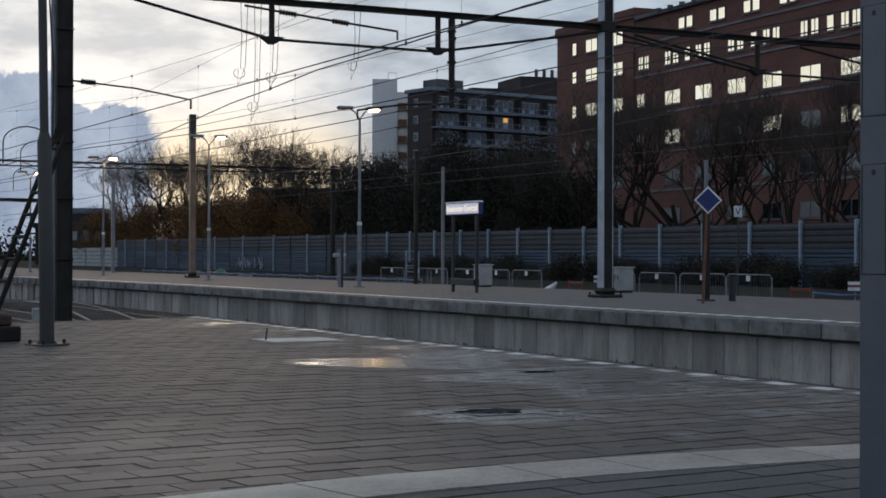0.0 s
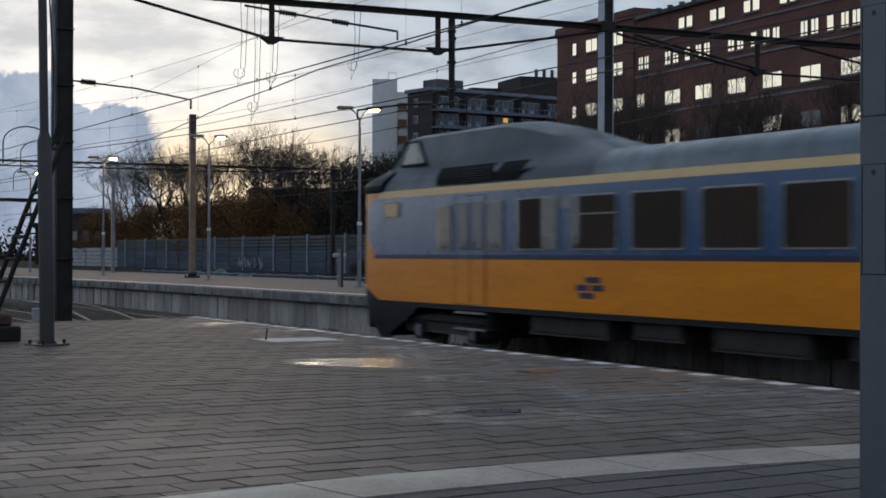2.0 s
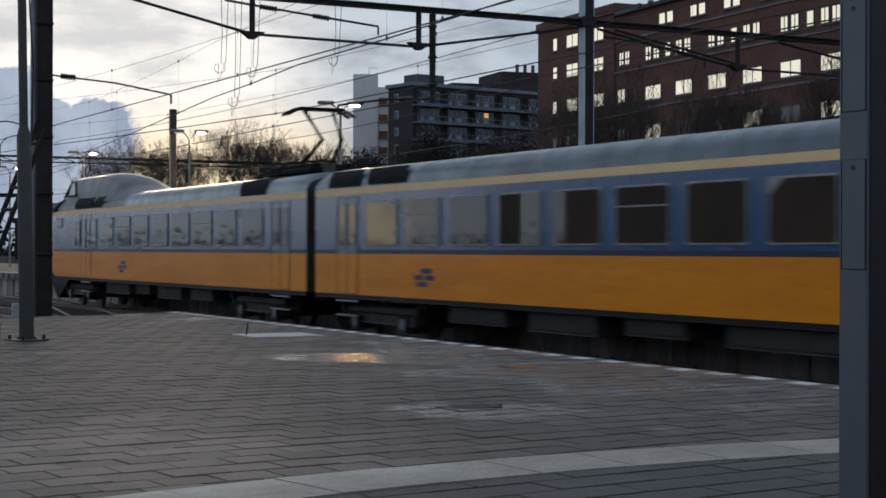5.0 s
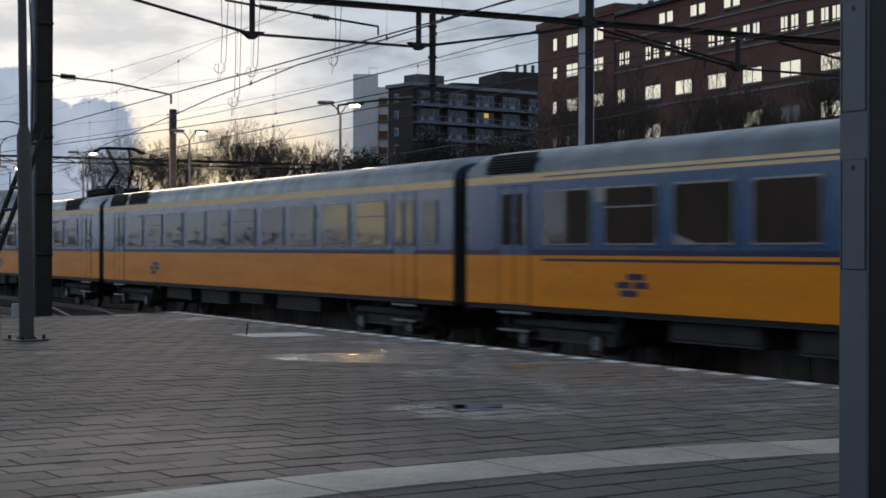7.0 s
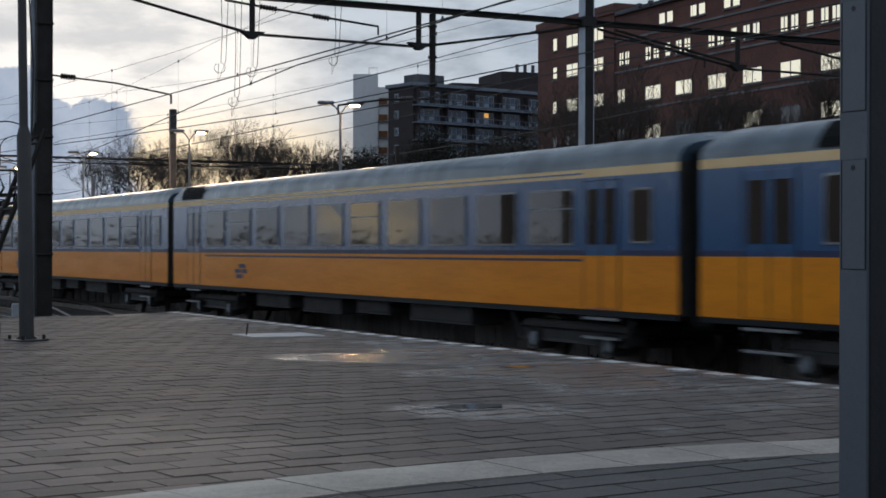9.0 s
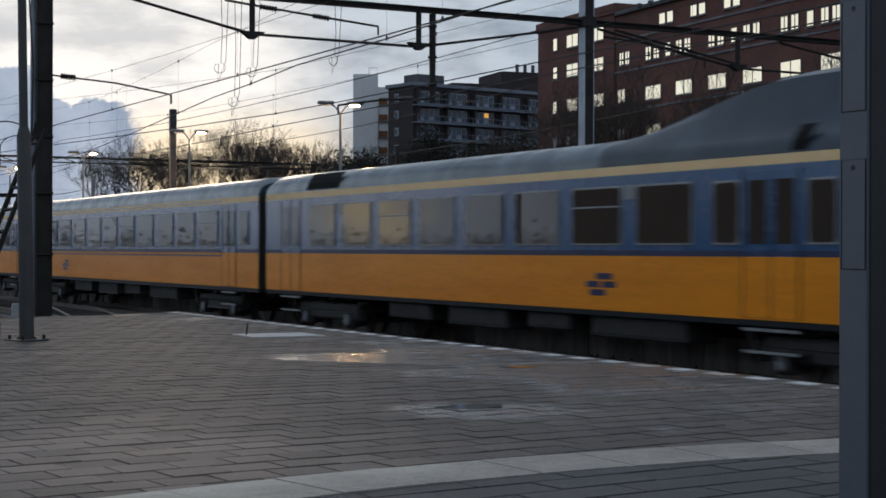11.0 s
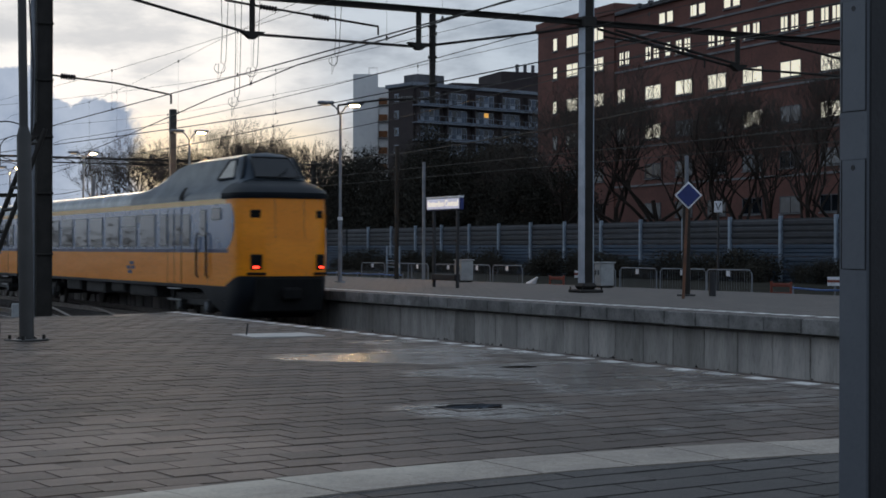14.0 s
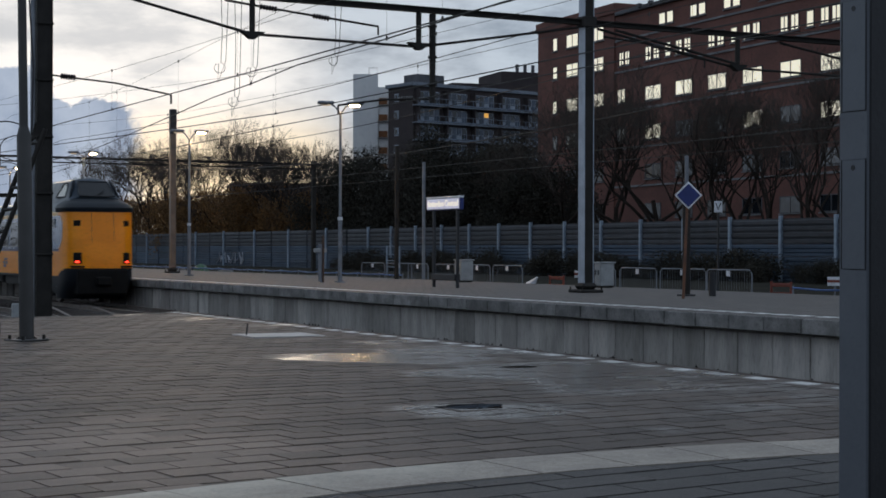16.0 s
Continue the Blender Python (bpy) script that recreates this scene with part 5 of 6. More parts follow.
def ribbed(height, ribs):
    """A panel 3.8 m long with horizontal ribs."""
    s = Shape()
    pts = [(0.0, 0.0)]
    for i in range(ribs):
        z = height * i / ribs
        pts += [(-0.05, z + 0.12 * height / ribs), (-0.05, z + 0.6 * height / ribs), (0.0, z + 0.75 * height / ribs)]
    pts += [(0.0, height), (0.06, height), (0.06, 0.0)]
    return s.prism(pts, "y", -1.9, 1.9)


low_mesh = ribbed(0.6, 3).mesh("barrier_panel", BOARD_BLUE)
top_mesh = ribbed(0.62, 2).mesh("barrier_panel_top", BOARD_GREY)
for i in range(42):
    y = 18.4 + 4.02 * i
    if y < 113 or i % 2:
        part("barrier_post", post_mesh, None, barrier, at=pose(BARRIER_X, y, 0))
    for k in range(5):
        z = -0.35 + 0.62 * k
        part("panel", top_mesh if k > 2 else low_mesh, None, barrier, at=pose(BARRIER_X, y + 2.01, z))
slat_fence = thing("slat_fence", "pale grey fence of wide horizontal boards", "fence", at=pose(BARRIER_X, 186.5, 0))
slat = Shape().box((-0.03, 0.0, 0.0), (0.03, 7.3, 0.42), 0.01).mesh("board", CABINET)
for i, k in product(range(3), range(5)):
    part("board", slat, None, slat_fence, at=pose(0, 0.1 + 7.5 * i, -0.4 + 0.47 * k))
for i in range(4):
    part("post", Shape().box((-0.12, 7.5 * i - 0.1, -0.5), (0.02, 7.5 * i + 0.1, 2.0), 0.02), STEEL, slat_fence)
tag = thing("graffiti", "pale illegible sprayed scrawl on the barrier", "graffiti", kind="structure")
scrawl = random.Random(9)
for i in range(8):
    y = 144.5 - 0.95 * i
    pts = [(BARRIER_X - 0.08, y + scrawl.uniform(-0.6, 0.6), 0.3 + scrawl.uniform(-0.5, 0.65)) for _ in range(4)]
    part("stroke", Shape().tube(pts, 0.07, 4), GRAFFITI, tag)
door_frame = thing("gate_frame", "light blue steel gate frame before the barrier", "gate", at=pose(44.0, 92.0, -0.35))
for y in (-0.9, 0.9):
    part("upright", Shape().box((-0.05, y - 0.05, 0), (0.05, y + 0.05, 1.75), 0.01), POST_BLUE, door_frame)
for z in (0.4, 0.8, 1.2, 1.7):
    part("cross_bar", Shape().box((-0.04, -0.9, z), (0.04, 0.9, z + 0.05), 0.01), POST_BLUE, door_frame)

# ---- plants ----------------------------------------------------------------------------------------------------


def bare_tree(seed, height, mat_twig, droop=0.0, fan=0.55, levels=7, girth=0.0105):
    """Trunk and limbs in one mesh, the fine twigs in another."""
    r = random.Random(seed)
    wood, twigs = Shape(), Shape()

    def grow(p, d, length, radius, level):
        mid = p + d * length * 0.5 + Vector((r.uniform(-1, 1), r.uniform(-1, 1), r.uniform(-0.5, 0.5))) * length * 0.07
        end = p + d * length
        if level >= 4:
            twigs.tube([p, mid, end], [radius, radius * 0.8, radius * 0.55], 3, caps=False)
        else:
            wood.tube([p, mid, end], [radius, radius * 0.85, radius * 0.7], 7 if level < 2 else 5, caps=False)
        if level >= levels:
            return
        for k in range(4 if level == 0 else 3 if level in (1, 3, 5) else 2 + (r.random() < 0.6)):
            turn = Vector((r.uniform(-1, 1), r.uniform(-1, 1), r.uniform(-0.35, 0.8))).normalized()
            nd = (d * (1 - fan * r.uniform(0.5, 1.0)) + turn * fan + Vector((0, 0, 0.22 - droop * level * 0.12))).normalized()
            grow(p + (end - p) * r.uniform(0.62, 1.0), nd, length * r.uniform(0.62, 0.84), max(radius * 0.57, 0.005), level + 1)

    grow(Vector((0, 0, -0.2)), Vector((r.uniform(-0.05, 0.05), r.uniform(-0.05, 0.05), 1)).normalized(), height * 0.27, height * girth, 0)
    top = max(v[2] for v in twigs.v)
    for s in (wood, twigs):
        s.v = [(x * height / top, y * height / top, z * height / top) for x, y, z in s.v]
    return wood, twigs


def leaves(seed, count, size, place):
    """Many small bent leaf clumps, put where place() says."""
    r, s = random.Random(seed), Shape()
    for _ in range(count):
        c = place(r)
        a = Vector((r.uniform(-1, 1), r.uniform(-1, 1), r.uniform(-1, 1))).normalized()
        b2 = a.cross(Vector((r.uniform(-1, 1), r.uniform(-1, 1), r.uniform(-1, 1)))).normalized()
        k = size * r.uniform(0.5, 1.3)
        s.add([c - a * k, c + b2 * k * 0.55 + a.cross(b2) * k * 0.2, c + a * k, c - b2 * k * 0.55], [(0, 1, 2), (0, 2, 3)])
    return s


def crown_place(height, radius, base, lumps):
    def place(r):
        while True:
            cx, cy, cz, cr = lumps[r.randrange(len(lumps))]
            v = Vector((r.gauss(0, 1), r.gauss(0, 1), r.gauss(0, 1))).normalized() * cr * r.uniform(0.25, 1.05)
            p = Vector((cx, cy, cz)) + v
            if p.z > base and p.z < height:
                return p
    return place


def make_tree(seed, height, label, fan=0.55, crown=None, crown_mat=None, levels=7, droop=0.0, girth=0.0105):
    t = thing("tree", label, "tree")
    wood, twigs = bare_tree(seed, height, TWIG, droop, fan, levels, girth)
    part("trunk", wood, BARK, t, smooth=True)
    part("branchwork", twigs, TWIG, t, kind="stuff")
    if crown:
        part("crown", crown, crown_mat, t, kind="stuff")
    return t


def lumps_for(seed, height, radius, base, n):
    r = random.Random(seed)
    return [(r.uniform(-1, 1) * radius, r.uniform(-1, 1) * radius, r.uniform(base + 0.5, height * 0.86), r.uniform(0.18, 0.34) * radius + 0.5) for _ in range(n)]


bare_a = make_tree(11, 10.5, "leafless tree with fine spreading twigs", 0.50)
bare_b = make_tree(23, 10.0, "leafless broad tree with dark branches", 0.62)
bare_c = make_tree(37, 10.0, "leafless upright tree with dense twigs", 0.44)
bare_d = make_tree(52, 10.0, "leafless crooked tree before the brick building", 0.66, girth=0.0115)
dense_a = make_tree(61, 8.5, "dark dense evergreen-clad tree behind the barrier", 0.6,
                    leaves(5, 26000, 0.085, crown_place(8.8, 3.6, 0.6, lumps_for(71, 8.8, 3.4, 0.6, 26))), LEAF_DARK, 6)
dense_b = make_tree(67, 8.5, "dark overgrown tree behind the barrier", 0.6,
                    leaves(6, 26000, 0.085, crown_place(8.8, 3.8, 0.5, lumps_for(73, 8.8, 3.6, 0.5, 24))), LEAF_DARK, 6)
rusty = make_tree(83, 6.0, "brown-leaved autumn willow behind the barrier", 0.6,
                  leaves(8, 15000, 0.08, crown_place(6.4, 3.4, 0.6, lumps_for(91, 6.2, 3.2, 0.6, 22))), LEAF_RUST, 6, 0.5)


def plant(tree, spots):
    """Puts the tree at the first spot and copies at the rest: x, y, scale, turn."""
    for i, (x, y, k, turn) in enumerate(spots):
        m = pose(x, y, GROUND_Z, 0, 0, turn) @ Matrix.Diagonal((k, k, k, 1))
        if i == 0:
            tree.matrix_basis = m
        else:
            c = copy_thing(tree, pose(x, y, GROUND_Z, 0, 0, turn))
            c.matrix_basis = m


plant(bare_a, [(56.4, 146.5, 1.43, 10), (56.8, 185.2, 1.48, 80), (58.9, 173.9, 1.51, 200), (56.2, 75.0, 1.22, 140), (56.6, 203.0, 1.45, 30), (55.6, 171.0, 1.24, 45), (56.6, 87.4, 1.35, 200)])
plant(bare_b, [(57.3, 138.6, 1.28, 40), (56.1, 192.9, 1.57, 160), (56.2, 81.0, 1.26, 20), (57.7, 162.1, 1.30, 250), (58.0, 184.8, 1.50, 120), (58.2, 134.7, 1.16, 70)])
plant(bare_c, [(56.2, 132.6, 1.17, 0), (56.3, 66.8, 1.24, 200), (58.5, 157.5, 1.47, 50), (56.9, 71.3, 1.12, 10), (56.1, 142.6, 1.26, 150)])
plant(bare_d, [(56.1, 85.3, 1.32, 60), (56.6, 91.4, 1.29, 170), (58.6, 80.9, 1.16, 280), (56.4, 64.7, 1.10, 90), (58.1, 75.4, 1.11, 330)])
plant(dense_a, [(56.7, 122.9, 1.17, 0), (63.5, 146.0, 0.92, 70), (64.0, 168.0, 1.0, 190), (65.0, 192.0, 1.02, 320), (57.3, 112.6, 1.21, 130), (56.9, 102.9, 1.18, 250), (57.0, 96.2, 0.94, 60), (62.1, 125.3, 1.27, 200)])
plant(dense_b, [(57.6, 118.9, 1.18, 40), (63.0, 138.0, 0.95, 120), (64.5, 156.5, 0.9, 250), (64.0, 180.0, 0.98, 15), (66.0, 206.0, 0.95, 80), (57.8, 108.9, 1.26, 160), (57.5, 99.7, 1.12, 280), (56.6, 127.4, 1.07, 90), (61.9, 109.6, 1.23, 10)])
plant(rusty, [(56.1, 150.9, 1.33, 0), (56.3, 162.7, 1.33, 140), (57.2, 146.9, 1.20, 60), (55.9, 190.2, 1.33, 200), (55.9, 172.0, 1.34, 10), (55.5, 201.7, 1.33, 80), (56.1, 137.8, 1.07, 30)])

shrub = thing("shrub", "low dark shrub at the foot of the barrier", "shrub", group="shrubs")
part("foliage", leaves(15, 2600, 0.055, crown_place(1.5, 0.9, 0.0, lumps_for(19, 1.5, 0.8, -0.3, 7))), LEAF_DARK, shrub, kind="stuff")
part("stem", Shape().tube([(0, 0, 0), (0.1, 0, 0.7)], 0.03, 5).tube([(0, 0, 0), (-0.2, 0.1, 0.6)], 0.025, 5), BARK, shrub)
spots = random.Random(31)
shrub.matrix_basis = pose(49.6, 52, GROUND_Z)
for i in range(52):
    c_y = 54 + 1.15 * i + spots.uniform(-0.5, 0.5)
    k = spots.uniform(0.5, 1.15)
    copy_thing(shrub, pose(49.6 + spots.uniform(-0.7, 0.5), c_y, GROUND_Z, 0, 0, spots.uniform(0, 360))).matrix_basis = pose(
        49.6 + spots.uniform(-0.7, 0.5), c_y, GROUND_Z, 0, 0, spots.uniform(0, 360)) @ Matrix.Diagonal((k, k, k, 1))

# ---- buildings -------------------------------------------------------------------------------------------------


def building_window(parent, q0, q1, z0, z1, glass, lights=2, x=0.0):
    """Recessed-looking window: a frame round panes, on a wall facing -x of the building; q runs along the wall."""
    f = Shape()
    for a, c in ((q0, q0 + 0.07), (q1 - 0.07, q1)):
        f.box((x - 0.06, a, z0), (x + 0.02, c, z1))
    for a, c in ((z0, z0 + 0.07), (z1 - 0.07, z1)):
        f.box((x - 0.06, q0, a), (x + 0.02, q1, c))
    for i in range(1, lights):
        q = q0 + (q1 - q0) * i / lights
        f.box((x - 0.055, q - 0.04, z0), (x + 0.02, q + 0.04, z1))
    w = part("window", f, ROOF_DARK, parent)
    for i in range(lights):
        a, c = q0 + (q1 - q0) * i / lights + 0.05, q0 + (q1 - q0) * (i + 1) / lights - 0.05
        part("pane", Shape().box((x - 0.03, a, z0 + 0.05), (x + 0.01, c, z1 - 0.05)), glass, w)
    part("sill", Shape().box((x - 0.12, q0 - 0.08, z0 - 0.1), (x + 0.0, q1 + 0.08, z0 - 0.02)), LEDGE, w)


brick_house = thing("brick_office_building", "long dark red brick office building with lit windows", "building", at=pose(76.9, 97.9, 0, 0, 0, -4.0))
part("wall", Shape().box((0, -60, -0.4), (16, 21, 21.6)), BRICK, brick_house)
part("roof", Shape().box((-0.35, -60.4, 21.6), (16.4, 20.6, 21.95), 0.05), ROOF_DARK, brick_house)
for i in range(40):
    part("gutter_bracket", Shape().box((-0.55, -58 + 1.9 * i, 21.75), (-0.2, -57.6 + 1.9 * i, 22.1)), ROOF_DARK, brick_house)
part("corner_block", Shape().box((-0.15, 21, -0.4), (16, 35.8, 22.55)).box((-0.3, 20.7, 21.9), (16.2, 36.0, 22.8)), BRICK, brick_house)
for z in (19.35, 16.6, 13.2, 9.9, 6.6, 3.3):
    part("ledge", Shape().box((-0.1, -60, z), (0.0, 21, z + 0.16)), LEDGE, brick_house)
chance = random.Random(77)
for row_i, z in enumerate((14.45, 11.15, 7.85, 4.55, 1.4)):
    for i in range(15):
        q = 14.56 - 4.86 * i
        lit = z > 14 or (z > 11 and i in (0, 3, 5, 8)) 
        glass = GLASS_LIT if lit else (GLASS_DIM if chance.random() < 0.6 else GLASS_DARK)
        building_window(brick_house, q - 1.3, q + 1.3, z - 0.62, z + 0.62, glass)
for i in range(14):
    q = 14.7 - 4.86 * i
    building_window(brick_house, q - 1.15, q - 0.15, 17.2, 18.4, GLASS_LIT, 2)
    building_window(brick_house, q + 0.15, q + 1.15, 17.2, 18.4, GLASS_LIT, 2)
    if i % 2 == 0:
        building_window(brick_house, q - 2.95, q - 2.05, 17.2, 18.4, GLASS_LIT, 1)
    q = 12.5 - 4.86 * i
    building_window(brick_house, q - 1.15, q - 0.1, 19.95, 20.95, GLASS_LIT, 1)
    building_window(brick_house, q + 0.1, q + 1.15, 19.95, 20.95, GLASS_LIT, 1)
for a in (18.9, 19.9):
    building_window(brick_house, a - 0.42, a + 0.42, 17.2, 18.4, GLASS_LIT, 2)
building_window(brick_house, 19.2, 20.6, 14.0, 15.2, GLASS_LIT)
building_window(brick_house, 19.2, 20.6, 10.6, 11.8, GLASS_DIM)
for z, kind in ((20.45, GLASS_LIT), (17.75, GLASS_LIT), (14.55, GLASS_LIT), (11.25, GLASS_DIM), (7.9, GLASS_DIM), (4.6, GLASS_DARK)):
    building_window(brick_house, 31.7, 32.6, z - 0.62, z + 0.62, kind, 1, -0.15)
    building_window(brick_house, 27.6, 29.9, z - 0.62, z + 0.62, kind, 2, -0.15)
    building_window(brick_house, 22.8, 25.1, z - 0.62, z + 0.62, kind, 2, -0.15)

# flats beyond, with long balconies
flats = thing("apartment_building", "dark brown brick apartment block with blue-grey balconies", "building", at=pose(118.1, 239.4, 0, 0, 0, 10.6))
part("wall", Shape().box((0, 0, -0.4), (48, 7.0, 28.3)), BRICK_DARK, flats)
part("roof", Shape().box((-0.4, -0.4, 28.3), (48.4, 7.4, 28.9), 0.05), FLAT_LEDGE, flats)
part("roof_house", Shape().box((2.5, 2, 28.9), (8, 6, 30.6)), ROOF_DARK, flats)
for k in range(9):
    z = 25.3 - 2.85 * k
    slab = part("balcony", Shape().box((-0.2, -1.3, z - 0.32), (48.2, 0.0, z - 0.12)), FLAT_LEDGE, flats)
    part("railing", Shape().box((0.0, -1.3, z - 0.05), (48, -1.24, z + 0.16)), BALCONY, slab)
    for i in range(25):
        part("bar", Shape().box((1.95 * i, -1.3, z + 0.1), (1.95 * i + 0.09, -1.22, z + 1.0)), BALCONY, slab)
    part("railing_top", Shape().box((0.0, -1.3, z + 0.92), (48, -1.22, z + 1.0)), FLAT_LEDGE, slab)
    for i in range(8):
        x = 1.0 + 5.9 * i
        part("divider", Shape().box((x - 0.6, -1.2, z), (x - 0.4, 0, z + 2.5)), BRICK_DARK, slab)
        fr = part("window", Shape().box((x, -0.08, z + 0.1), (x + 4.4, 0.0, z + 2.2)), FRAME_WHITE, flats)
        for j in range(4):
            lit = AMBER_WINDOW if (k, i, j) == (1, 2, 2) else (FLAT_GLASS if (i + j + k) % 3 else GLASS_DARK)
            part("pane", Shape().box((x + 0.12 + 1.07 * j, -0.12, z + (1.35 if lit is AMBER_WINDOW else 0.2 if j % 2 else 0.9)), (x + 1.05 + 1.07 * j, -0.05, z + 2.1)), lit, fr)
    for q in (4.0,):
        fr = part("window", Shape().box((-0.08, q, z + 0.6), (0.0, q + 1.2, z + 2.0)), FRAME_WHITE, flats)
        part("pane", Shape().box((-0.12, q + 0.3, z + 0.8), (-0.05, q + 1.1, z + 1.8)), GLASS_DARK, fr)

white_tower = thing("white_tower", "pale rendered stair tower with orange panels", "building", at=pose(116.6, 254.8, 0, 0, 0, -24))
part("wall", Shape().box((-2.25, 0, -0.4), (2.05, 8, 31.6)), PALE_WALL, white_tower)
part("side_wall", Shape().box((2.05, 0.4, -0.4), (4.2, 8, 29.4)), PALE_WALL, white_tower)
for k in range(9):
    z = 26.4 - 2.85 * k
    part("panel", Shape().box((2.2, 0.25, z), (3.7, 0.42, z + 1.1)), ORANGE_PANEL, white_tower, "orange panel")
    part("ledge", Shape().box((2.05, 0.1, z - 0.3), (4.2, 0.4, z - 0.1)), LEDGE, white_tower)
part("roof_rail", Shape().tube([(0.5, 1, 31.6), (0.5, 1, 32.8), (1.9, 1, 32.8), (1.9, 1, 31.6)], 0.05, 4), LEDGE, white_tower)

back_block = thing("brick_apartment_block", "dark brick block rising behind the flats", "building", at=pose(150.0, 262.0, 0, 0, 0, -8))
part("wall", Shape().box((-12, 0, -0.4), (40, 14, 32.0)), BRICK_DARK, back_block)
part("upper_storey", Shape().box((-2, 1, 32.0), (40, 13, 34.6)), BRICK_DARK, back_block)
for i in range(5):
    part("chimney", Shape().tube([(2 + 1.6 * i, 3, 34.6), (2 + 1.6 * i, 3, 36.2)], 0.35, 8), ROOF_DARK, back_block)
for x, y, w, d, hgt, turn, mat, lab in ((58.0, 232.0, 13, 12, 5.6, -20, BRICK_DARK, "low dark building beyond the tracks"), (55.5, 226.0, 8, 8, 7.6, -20, BALCONY, "low blue-roofed building beyond the tracks"), (40.0, 330.0, 40, 14, 9.0, -10, BRICK_DARK, "distant low building on the horizon"), (113.0, 279.0, 22, 12, 13.5, -15, BRICK_DARK, "distant dark housing block behind the trees")):
    hse = thing("distant_building", lab, "building", group="distant buildings", at=pose(x, y, 0, 0, 0, turn))
    part("wall", Shape().box((-w / 2, 0, -0.6), (w / 2, d, hgt - 0.8)), BRICK_DARK, hse)
    part("roof", Shape().box((-w / 2 - 0.3, -0.3, hgt - 0.8), (w / 2 + 0.3, d + 0.3, hgt), 0.1), mat, hse)
    for i in range(5):
        x0 = -w / 2 + w * (i + 0.3) / 5
        part("window", Shape().box((x0, -0.08, hgt * 0.4), (x0 + w * 0.09, 0.0, hgt * 0.4 + 1.3)), GLASS_DIM, hse)

far_woods = leaves(44, 16000, 0.6, lambda r: Vector((r.uniform(-60, 260), r.uniform(330, 380), r.uniform(-1, 1) ** 2 * r.uniform(3, 9))))
solid("far_woods", far_woods, LEAF_DARK, "dark line of far trees on the horizon", "trees", kind="stuff")

# ---- paving and wall pieces ------------------------------------------------------------------------------------
SIZE, LENGTH = 0.278, 0.325


def tile_pts(x0, y0, x1, y1, z, j=0.003, b=0.004, w=0.008):
    y0, y1 = y0 + w, y1 - w
    return [(x0 + j, y0 + j, z - 0.03), (x1 - j, y0 + j, z - 0.03), (x1 - j, y1 - j, z - 0.03), (x0 + j, y1 - j, z - 0.03),
            (x0 + j + b, y0 + j + b, z), (x1 - j - b, y0 + j + b, z), (x1 - j - b, y1 - j - b, z), (x0 + j + b, y1 - j - b, z)]


TILE_FACES = [(4, 5, 6, 7), (0, 1, 5, 4), (1, 2, 6, 5), (2, 3, 7, 6), (3, 0, 4, 7)]
BAND_C, BAND_R0, BAND_R1 = Vector((5.08, -3.01)), 10.16, 10.755
LAID = Matrix.Rotation(radians(6.5), 4, "Z")  # the courses lie askew to the platform edge
single = [Shape().add(tile_pts(-LENGTH / 2, -SIZE / 2, LENGTH / 2, SIZE / 2, 0.0), TILE_FACES).mesh("paving_tile", TILE)]
field, wide_field = Shape(), Shape()
bumps = random.Random(8)
loose = 0


def cut_at_edge(pts, limit):
    """A convex outline cut off along the line x = limit."""
    out = []
    for p, q in zip(pts, pts[1:] + pts[:1]):
        if p[0] <= limit:
            out.append(p)
        if (p[0] - limit) * (q[0] - limit) < 0:
            k = (limit - p[0]) / (q[0] - p[0])
            out.append((limit, p[1] + (q[1] - p[1]) * k))
    return out


def lay(shape, x, y, length, z):
    """One stone of a course; stones that reach the platform edge are cut to it."""
    pts = [LAID @ Vector(p) for p in tile_pts(x, y, x + length, y + SIZE, z)]
    if max(p.x for p in pts) < 8.99:
        shape.add(pts, TILE_FACES)
        return
    outline = cut_at_edge([(p.x, p.y) for p in pts[4:]], 8.99)
    if len(outline) > 2:
        shape.prism(outline, "z", z - 0.03, z)


for row_i in range(-32, 108):
    y = row_i * SIZE
    for col in range(-44, 42):
        x = col * LENGTH + (LENGTH / 2 if row_i % 2 else 0.0)
        c = LAID @ Vector((x + LENGTH / 2, y + SIZE / 2, 0))
        end = 27.2 + max(0.0, c.x - 6) * 0.32
        if c.x > 9.2 or c.x < -13.8 or (c.xy - BAND_C).length < BAND_R1 - 0.1 or c.y + SIZE / 2 > end or c.y < -6.8 or c.y < 5.0 and c.x > -4.0:
            continue
        z = bumps.uniform(-0.002, 0.003)
        if loose < 300 and c.y < 11.2 and 1.6 < c.x < 7.4:
            loose += 1
            part("paving_tile", single[0], None, platform_near, at=Matrix.Translation((c.x, c.y, z)) @ LAID @ pose(0, 0, 0, bumps.uniform(-0.5, 0.5), bumps.uniform(-0.5, 0.5), 0))
        else:
            lay(field, x, y, LENGTH, z)
part("paving_field", field, TILES, platform_near, kind="stuff")
for row_i in range(-36, 36):
    y = row_i * SIZE
    for col in range(-12, 20):
        x = col * 0.6 + (0.3 if row_i % 2 else 0.0)
        c = LAID @ Vector((x + 0.3, y + SIZE / 2, 0))
        if ((c.xy - BAND_C).length < BAND_R0 + 0.25 or c.y < 5.0 and c.x > -4.0) and c.x < 9.2 and -6.8 < c.y:
            lay(wide_field, x, y, 0.6, bumps.uniform(-0.002, 0.002))
part("dark_paving_field", wide_field, DARK_TILE, platform_near, "dark wide paving slabs", kind="stuff")
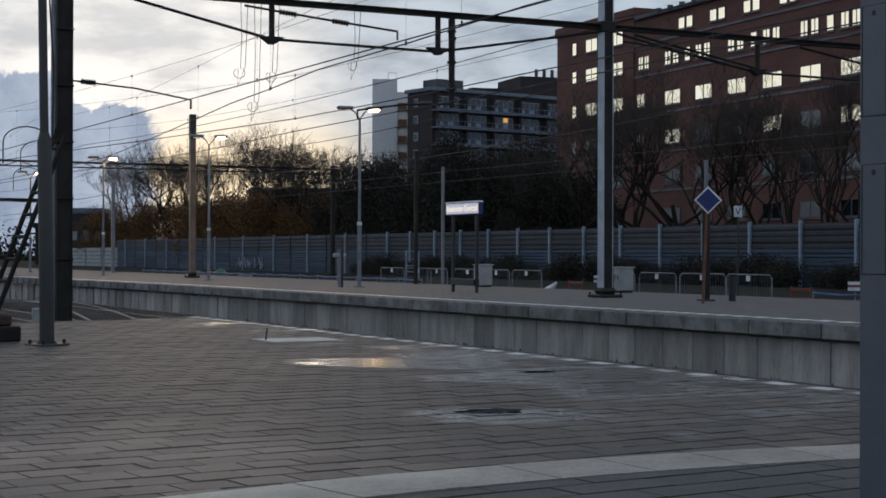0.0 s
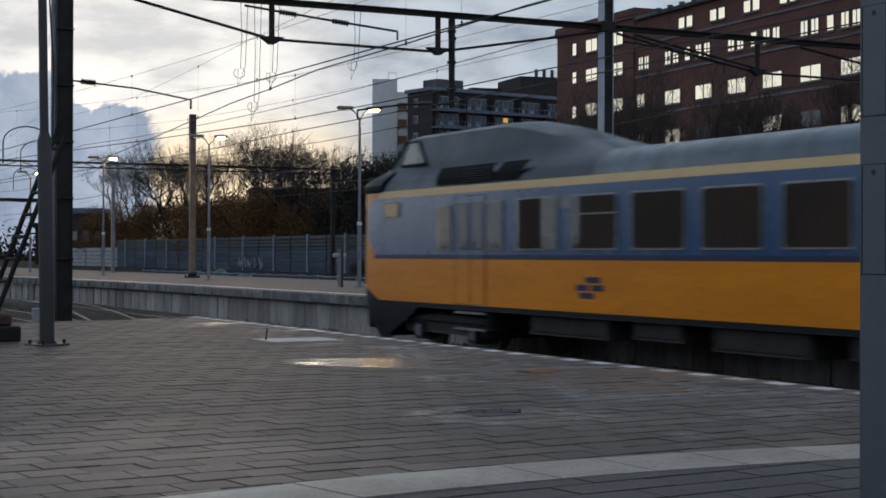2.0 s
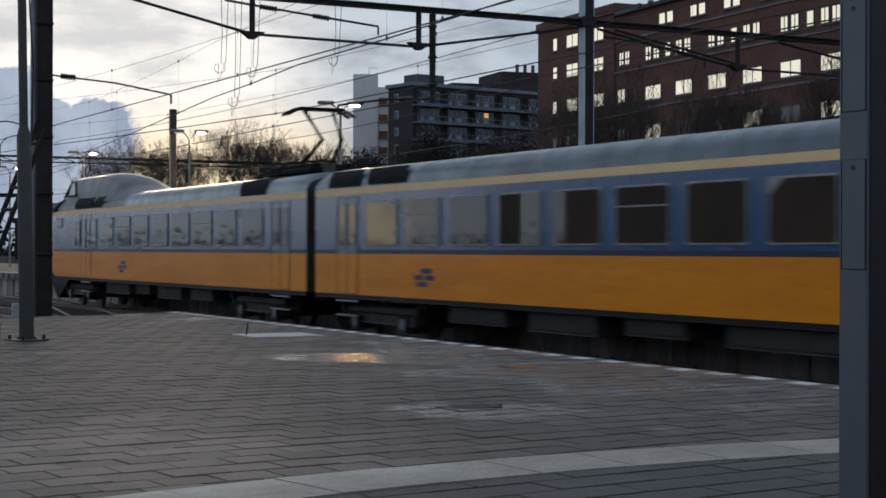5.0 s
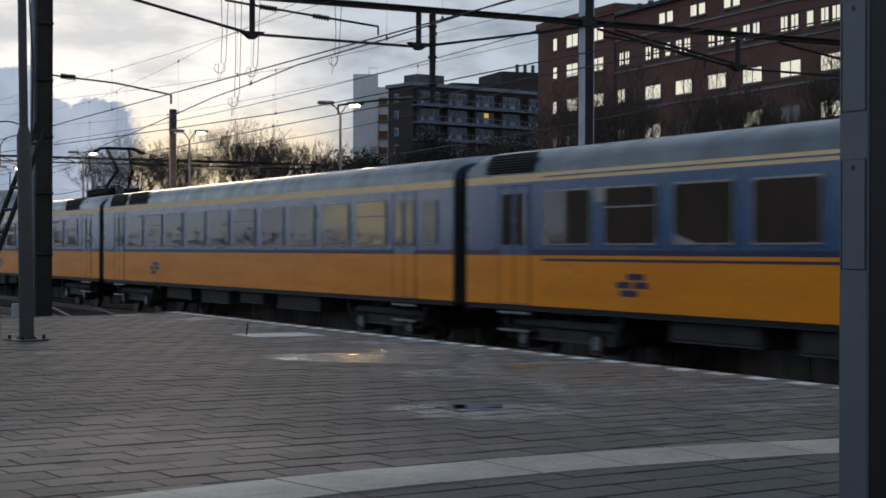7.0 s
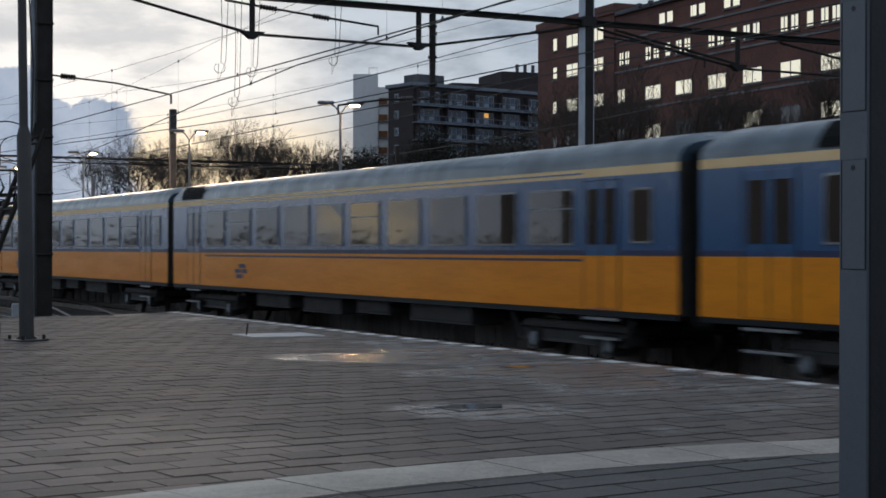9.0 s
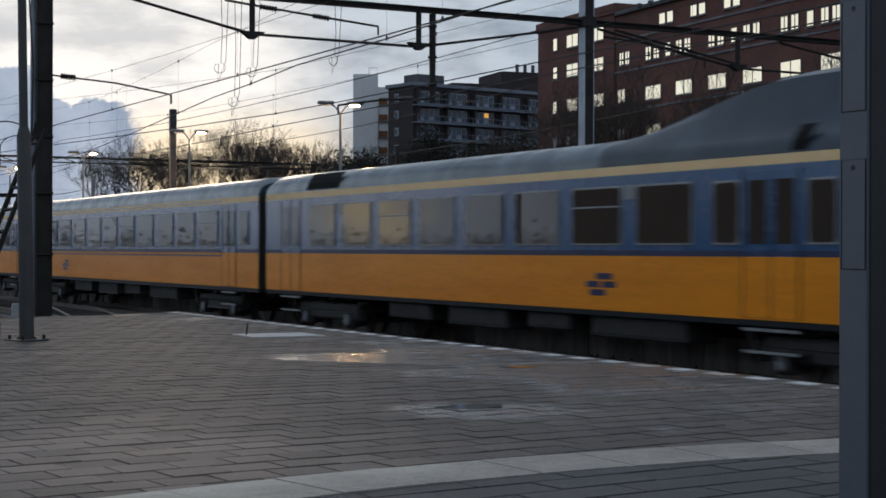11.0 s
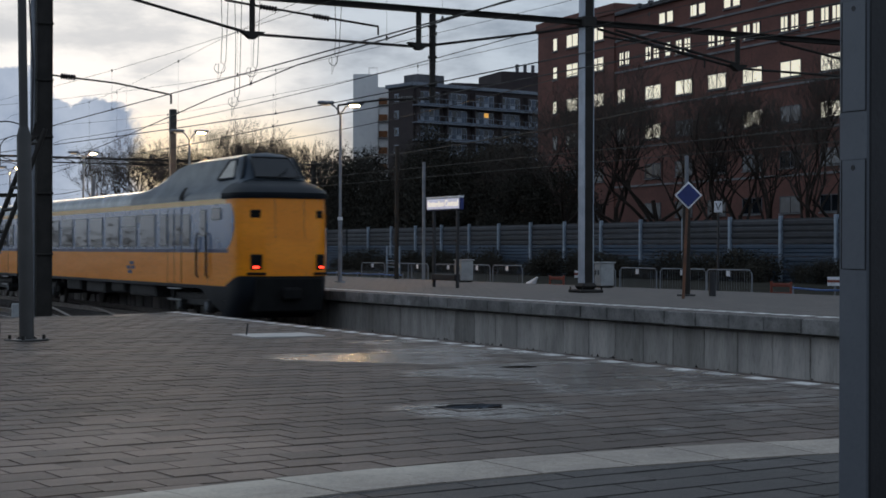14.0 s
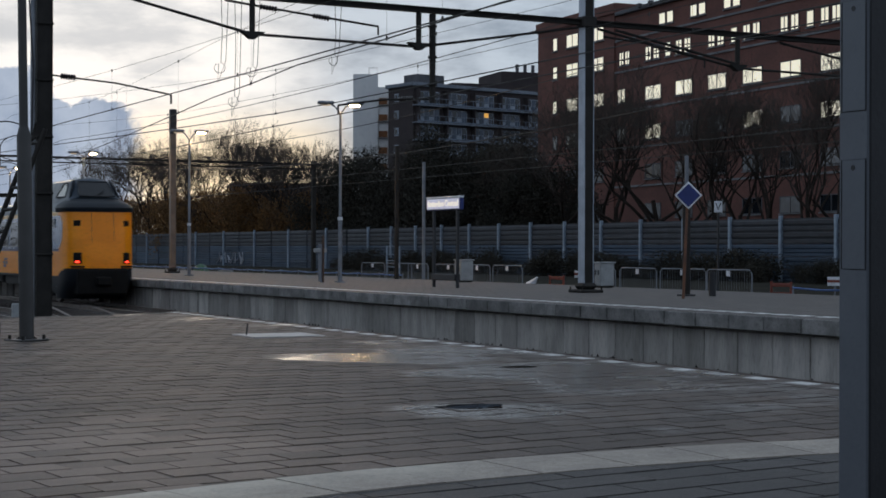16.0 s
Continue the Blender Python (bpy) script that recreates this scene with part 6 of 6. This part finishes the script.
# curved pale guide band
n_band = 34
for i in range(n_band):
    a0, a1 = (math.pi * (0.30 + 0.64 * k / n_band) for k in (i, i + 1))
    da = 0.0006
    for r0, r1 in ((BAND_R0, BAND_R1),):
        am = (a0 + a1) / 2
        quad = [(BAND_C.x + r * math.cos(a), BAND_C.y + r * math.sin(a)) for r, a in ((r0, a0 + da), (r1, a0 + da), (r1, am), (r1, a1 - da), (r0, a1 - da), (r0, am))]
        if max(q[0] for q in quad) > 8.95:
            continue
        z = 0.007 + bumps.uniform(-0.0015, 0.0015)
        part("guide_stone", Shape().prism(quad, "z", -0.03, z), BAND, platform_near)
# edge stones of the near platform, every second one carries a white square
edge_mesh = Shape().box((-0.18, -0.297, -0.16), (0.18, 0.297, 0.002), 0.008).mesh("edge_stone", TILE)
dash_mesh = Shape().box((-0.085, -0.145, -0.02), (0.085, 0.145, 0.004), 0.002).mesh("white_square", WHITE_TILE)
for i in range(56):
    y = 11.04 - 0.04 + 0.6 * (i - 25)
    if y > 28.4:
        continue
    part("edge_stone", edge_mesh, None, platform_near, at=pose(9.18, y, 0))
    part("white_square", dash_mesh, None, platform_near, at=pose(9.2, y, 0))
part("edge_wall", Shape().box((9.0, -45, -1.17), (9.25, 28.6, -0.16)), CONCRETE, platform_near)
# far platform: coping stones and wall slabs
cope_mesh = Shape().box((-0.22, -0.487, -0.26), (0.56, 0.487, 0.0), 0.01).mesh("coping_stone", COPING)
slab_mesh = Shape().box((-0.02, -0.492, -1.17), (0.1, 0.49, -0.31), 0.012).mesh("wall_slab", CONCRETE)
far_dash = Shape().box((-0.13, -0.17, -0.02), (0.13, 0.17, 0.010), 0.003).mesh("white_square", EDGE_WHITE)
for i in range(140):
    y = 4.06 + 1.0 * i
    x = bent(EDGE_FAR, y) + 0.22
    jog = bumps.uniform(-0.006, 0.006)
    part("coping_stone", cope_mesh, None, platform_far, at=pose(x + jog, y, bumps.uniform(-0.004, 0.004)))
    part("wall_slab", slab_mesh, None, platform_far, at=pose(x + 0.02 + jog, y + 0.02, 0))
for i in range(130):
    y = 8.0 + 0.6 * i
    part("white_square", far_dash, None, platform_far, at=pose(bent(EDGE_FAR, y) + 0.78, y, 0.0))


# specks of litter and wet leaves on the paving
for i in range(12):
    x, y, r = bumps.uniform(1.5, 9.0), bumps.uniform(8.2, 24), bumps.uniform(0.006, 0.014)
    bits = [(r * math.cos(a * 1.26) * bumps.uniform(0.5, 1.2), r * math.sin(a * 1.26) * bumps.uniform(0.5, 1.2)) for a in range(5)]
    solid("litter_speck", Shape().prism(bits, "z", 0.0, 0.006), LITTER, "small dark speck of litter on the paving", "litter", group="litter", at=pose(x, y, 0.002))
# rubble along the foot of the far platform's wall
rubble = Shape()
for i in range(1500):
    y = bumps.uniform(8, 60)
    x, r = bent(EDGE_FAR, y) + 0.2 - abs(bumps.gauss(0, 0.16)), bumps.uniform(0.03, 0.08)
    rubble.add([(x - r, y - r * bumps.uniform(0.6, 1.6), -1.17), (x + r, y - r, -1.17), (x + r, y + r * bumps.uniform(0.6, 1.6), -1.17), (x - r, y + r, -1.17),
                (x, y, -1.17 + r * bumps.uniform(1.3, 2.6))], [(0, 1, 4), (1, 2, 4), (2, 3, 4), (3, 0, 4)])
solid("rubble", rubble, BALLAST, "dark rubble along the foot of the platform wall", "rubble", kind="stuff")
# low dark trees beyond the left of the line, seen mirrored in the train's windows
side_woods = leaves(45, 9000, 0.35, lambda r: Vector((r.uniform(-150, -22), r.uniform(150, 260), r.uniform(-1, 1) ** 2 * r.uniform(1.5, 4.5))))
solid("side_woods", side_woods, LEAF_DARK, "dark line of trees beside the railway", "trees", kind="stuff")


# ---- movement --------------------------------------------------------------------------------------------------
SPEED, START = 9.32, -10.42


def motions():
    for car, offset, turn in ((lead_car, 0.0, 0), (second_car, 0.0, 0), (third_car, -26.33, 0), (last_car, -52.66, 180)):
        walk(car, [(t, pose(TRACK_X, START + SPEED * t + offset, 0, 0, 0, turn)) for t in (0.0, 4.0, 8.0, 12.0, 16.0)])


motions()
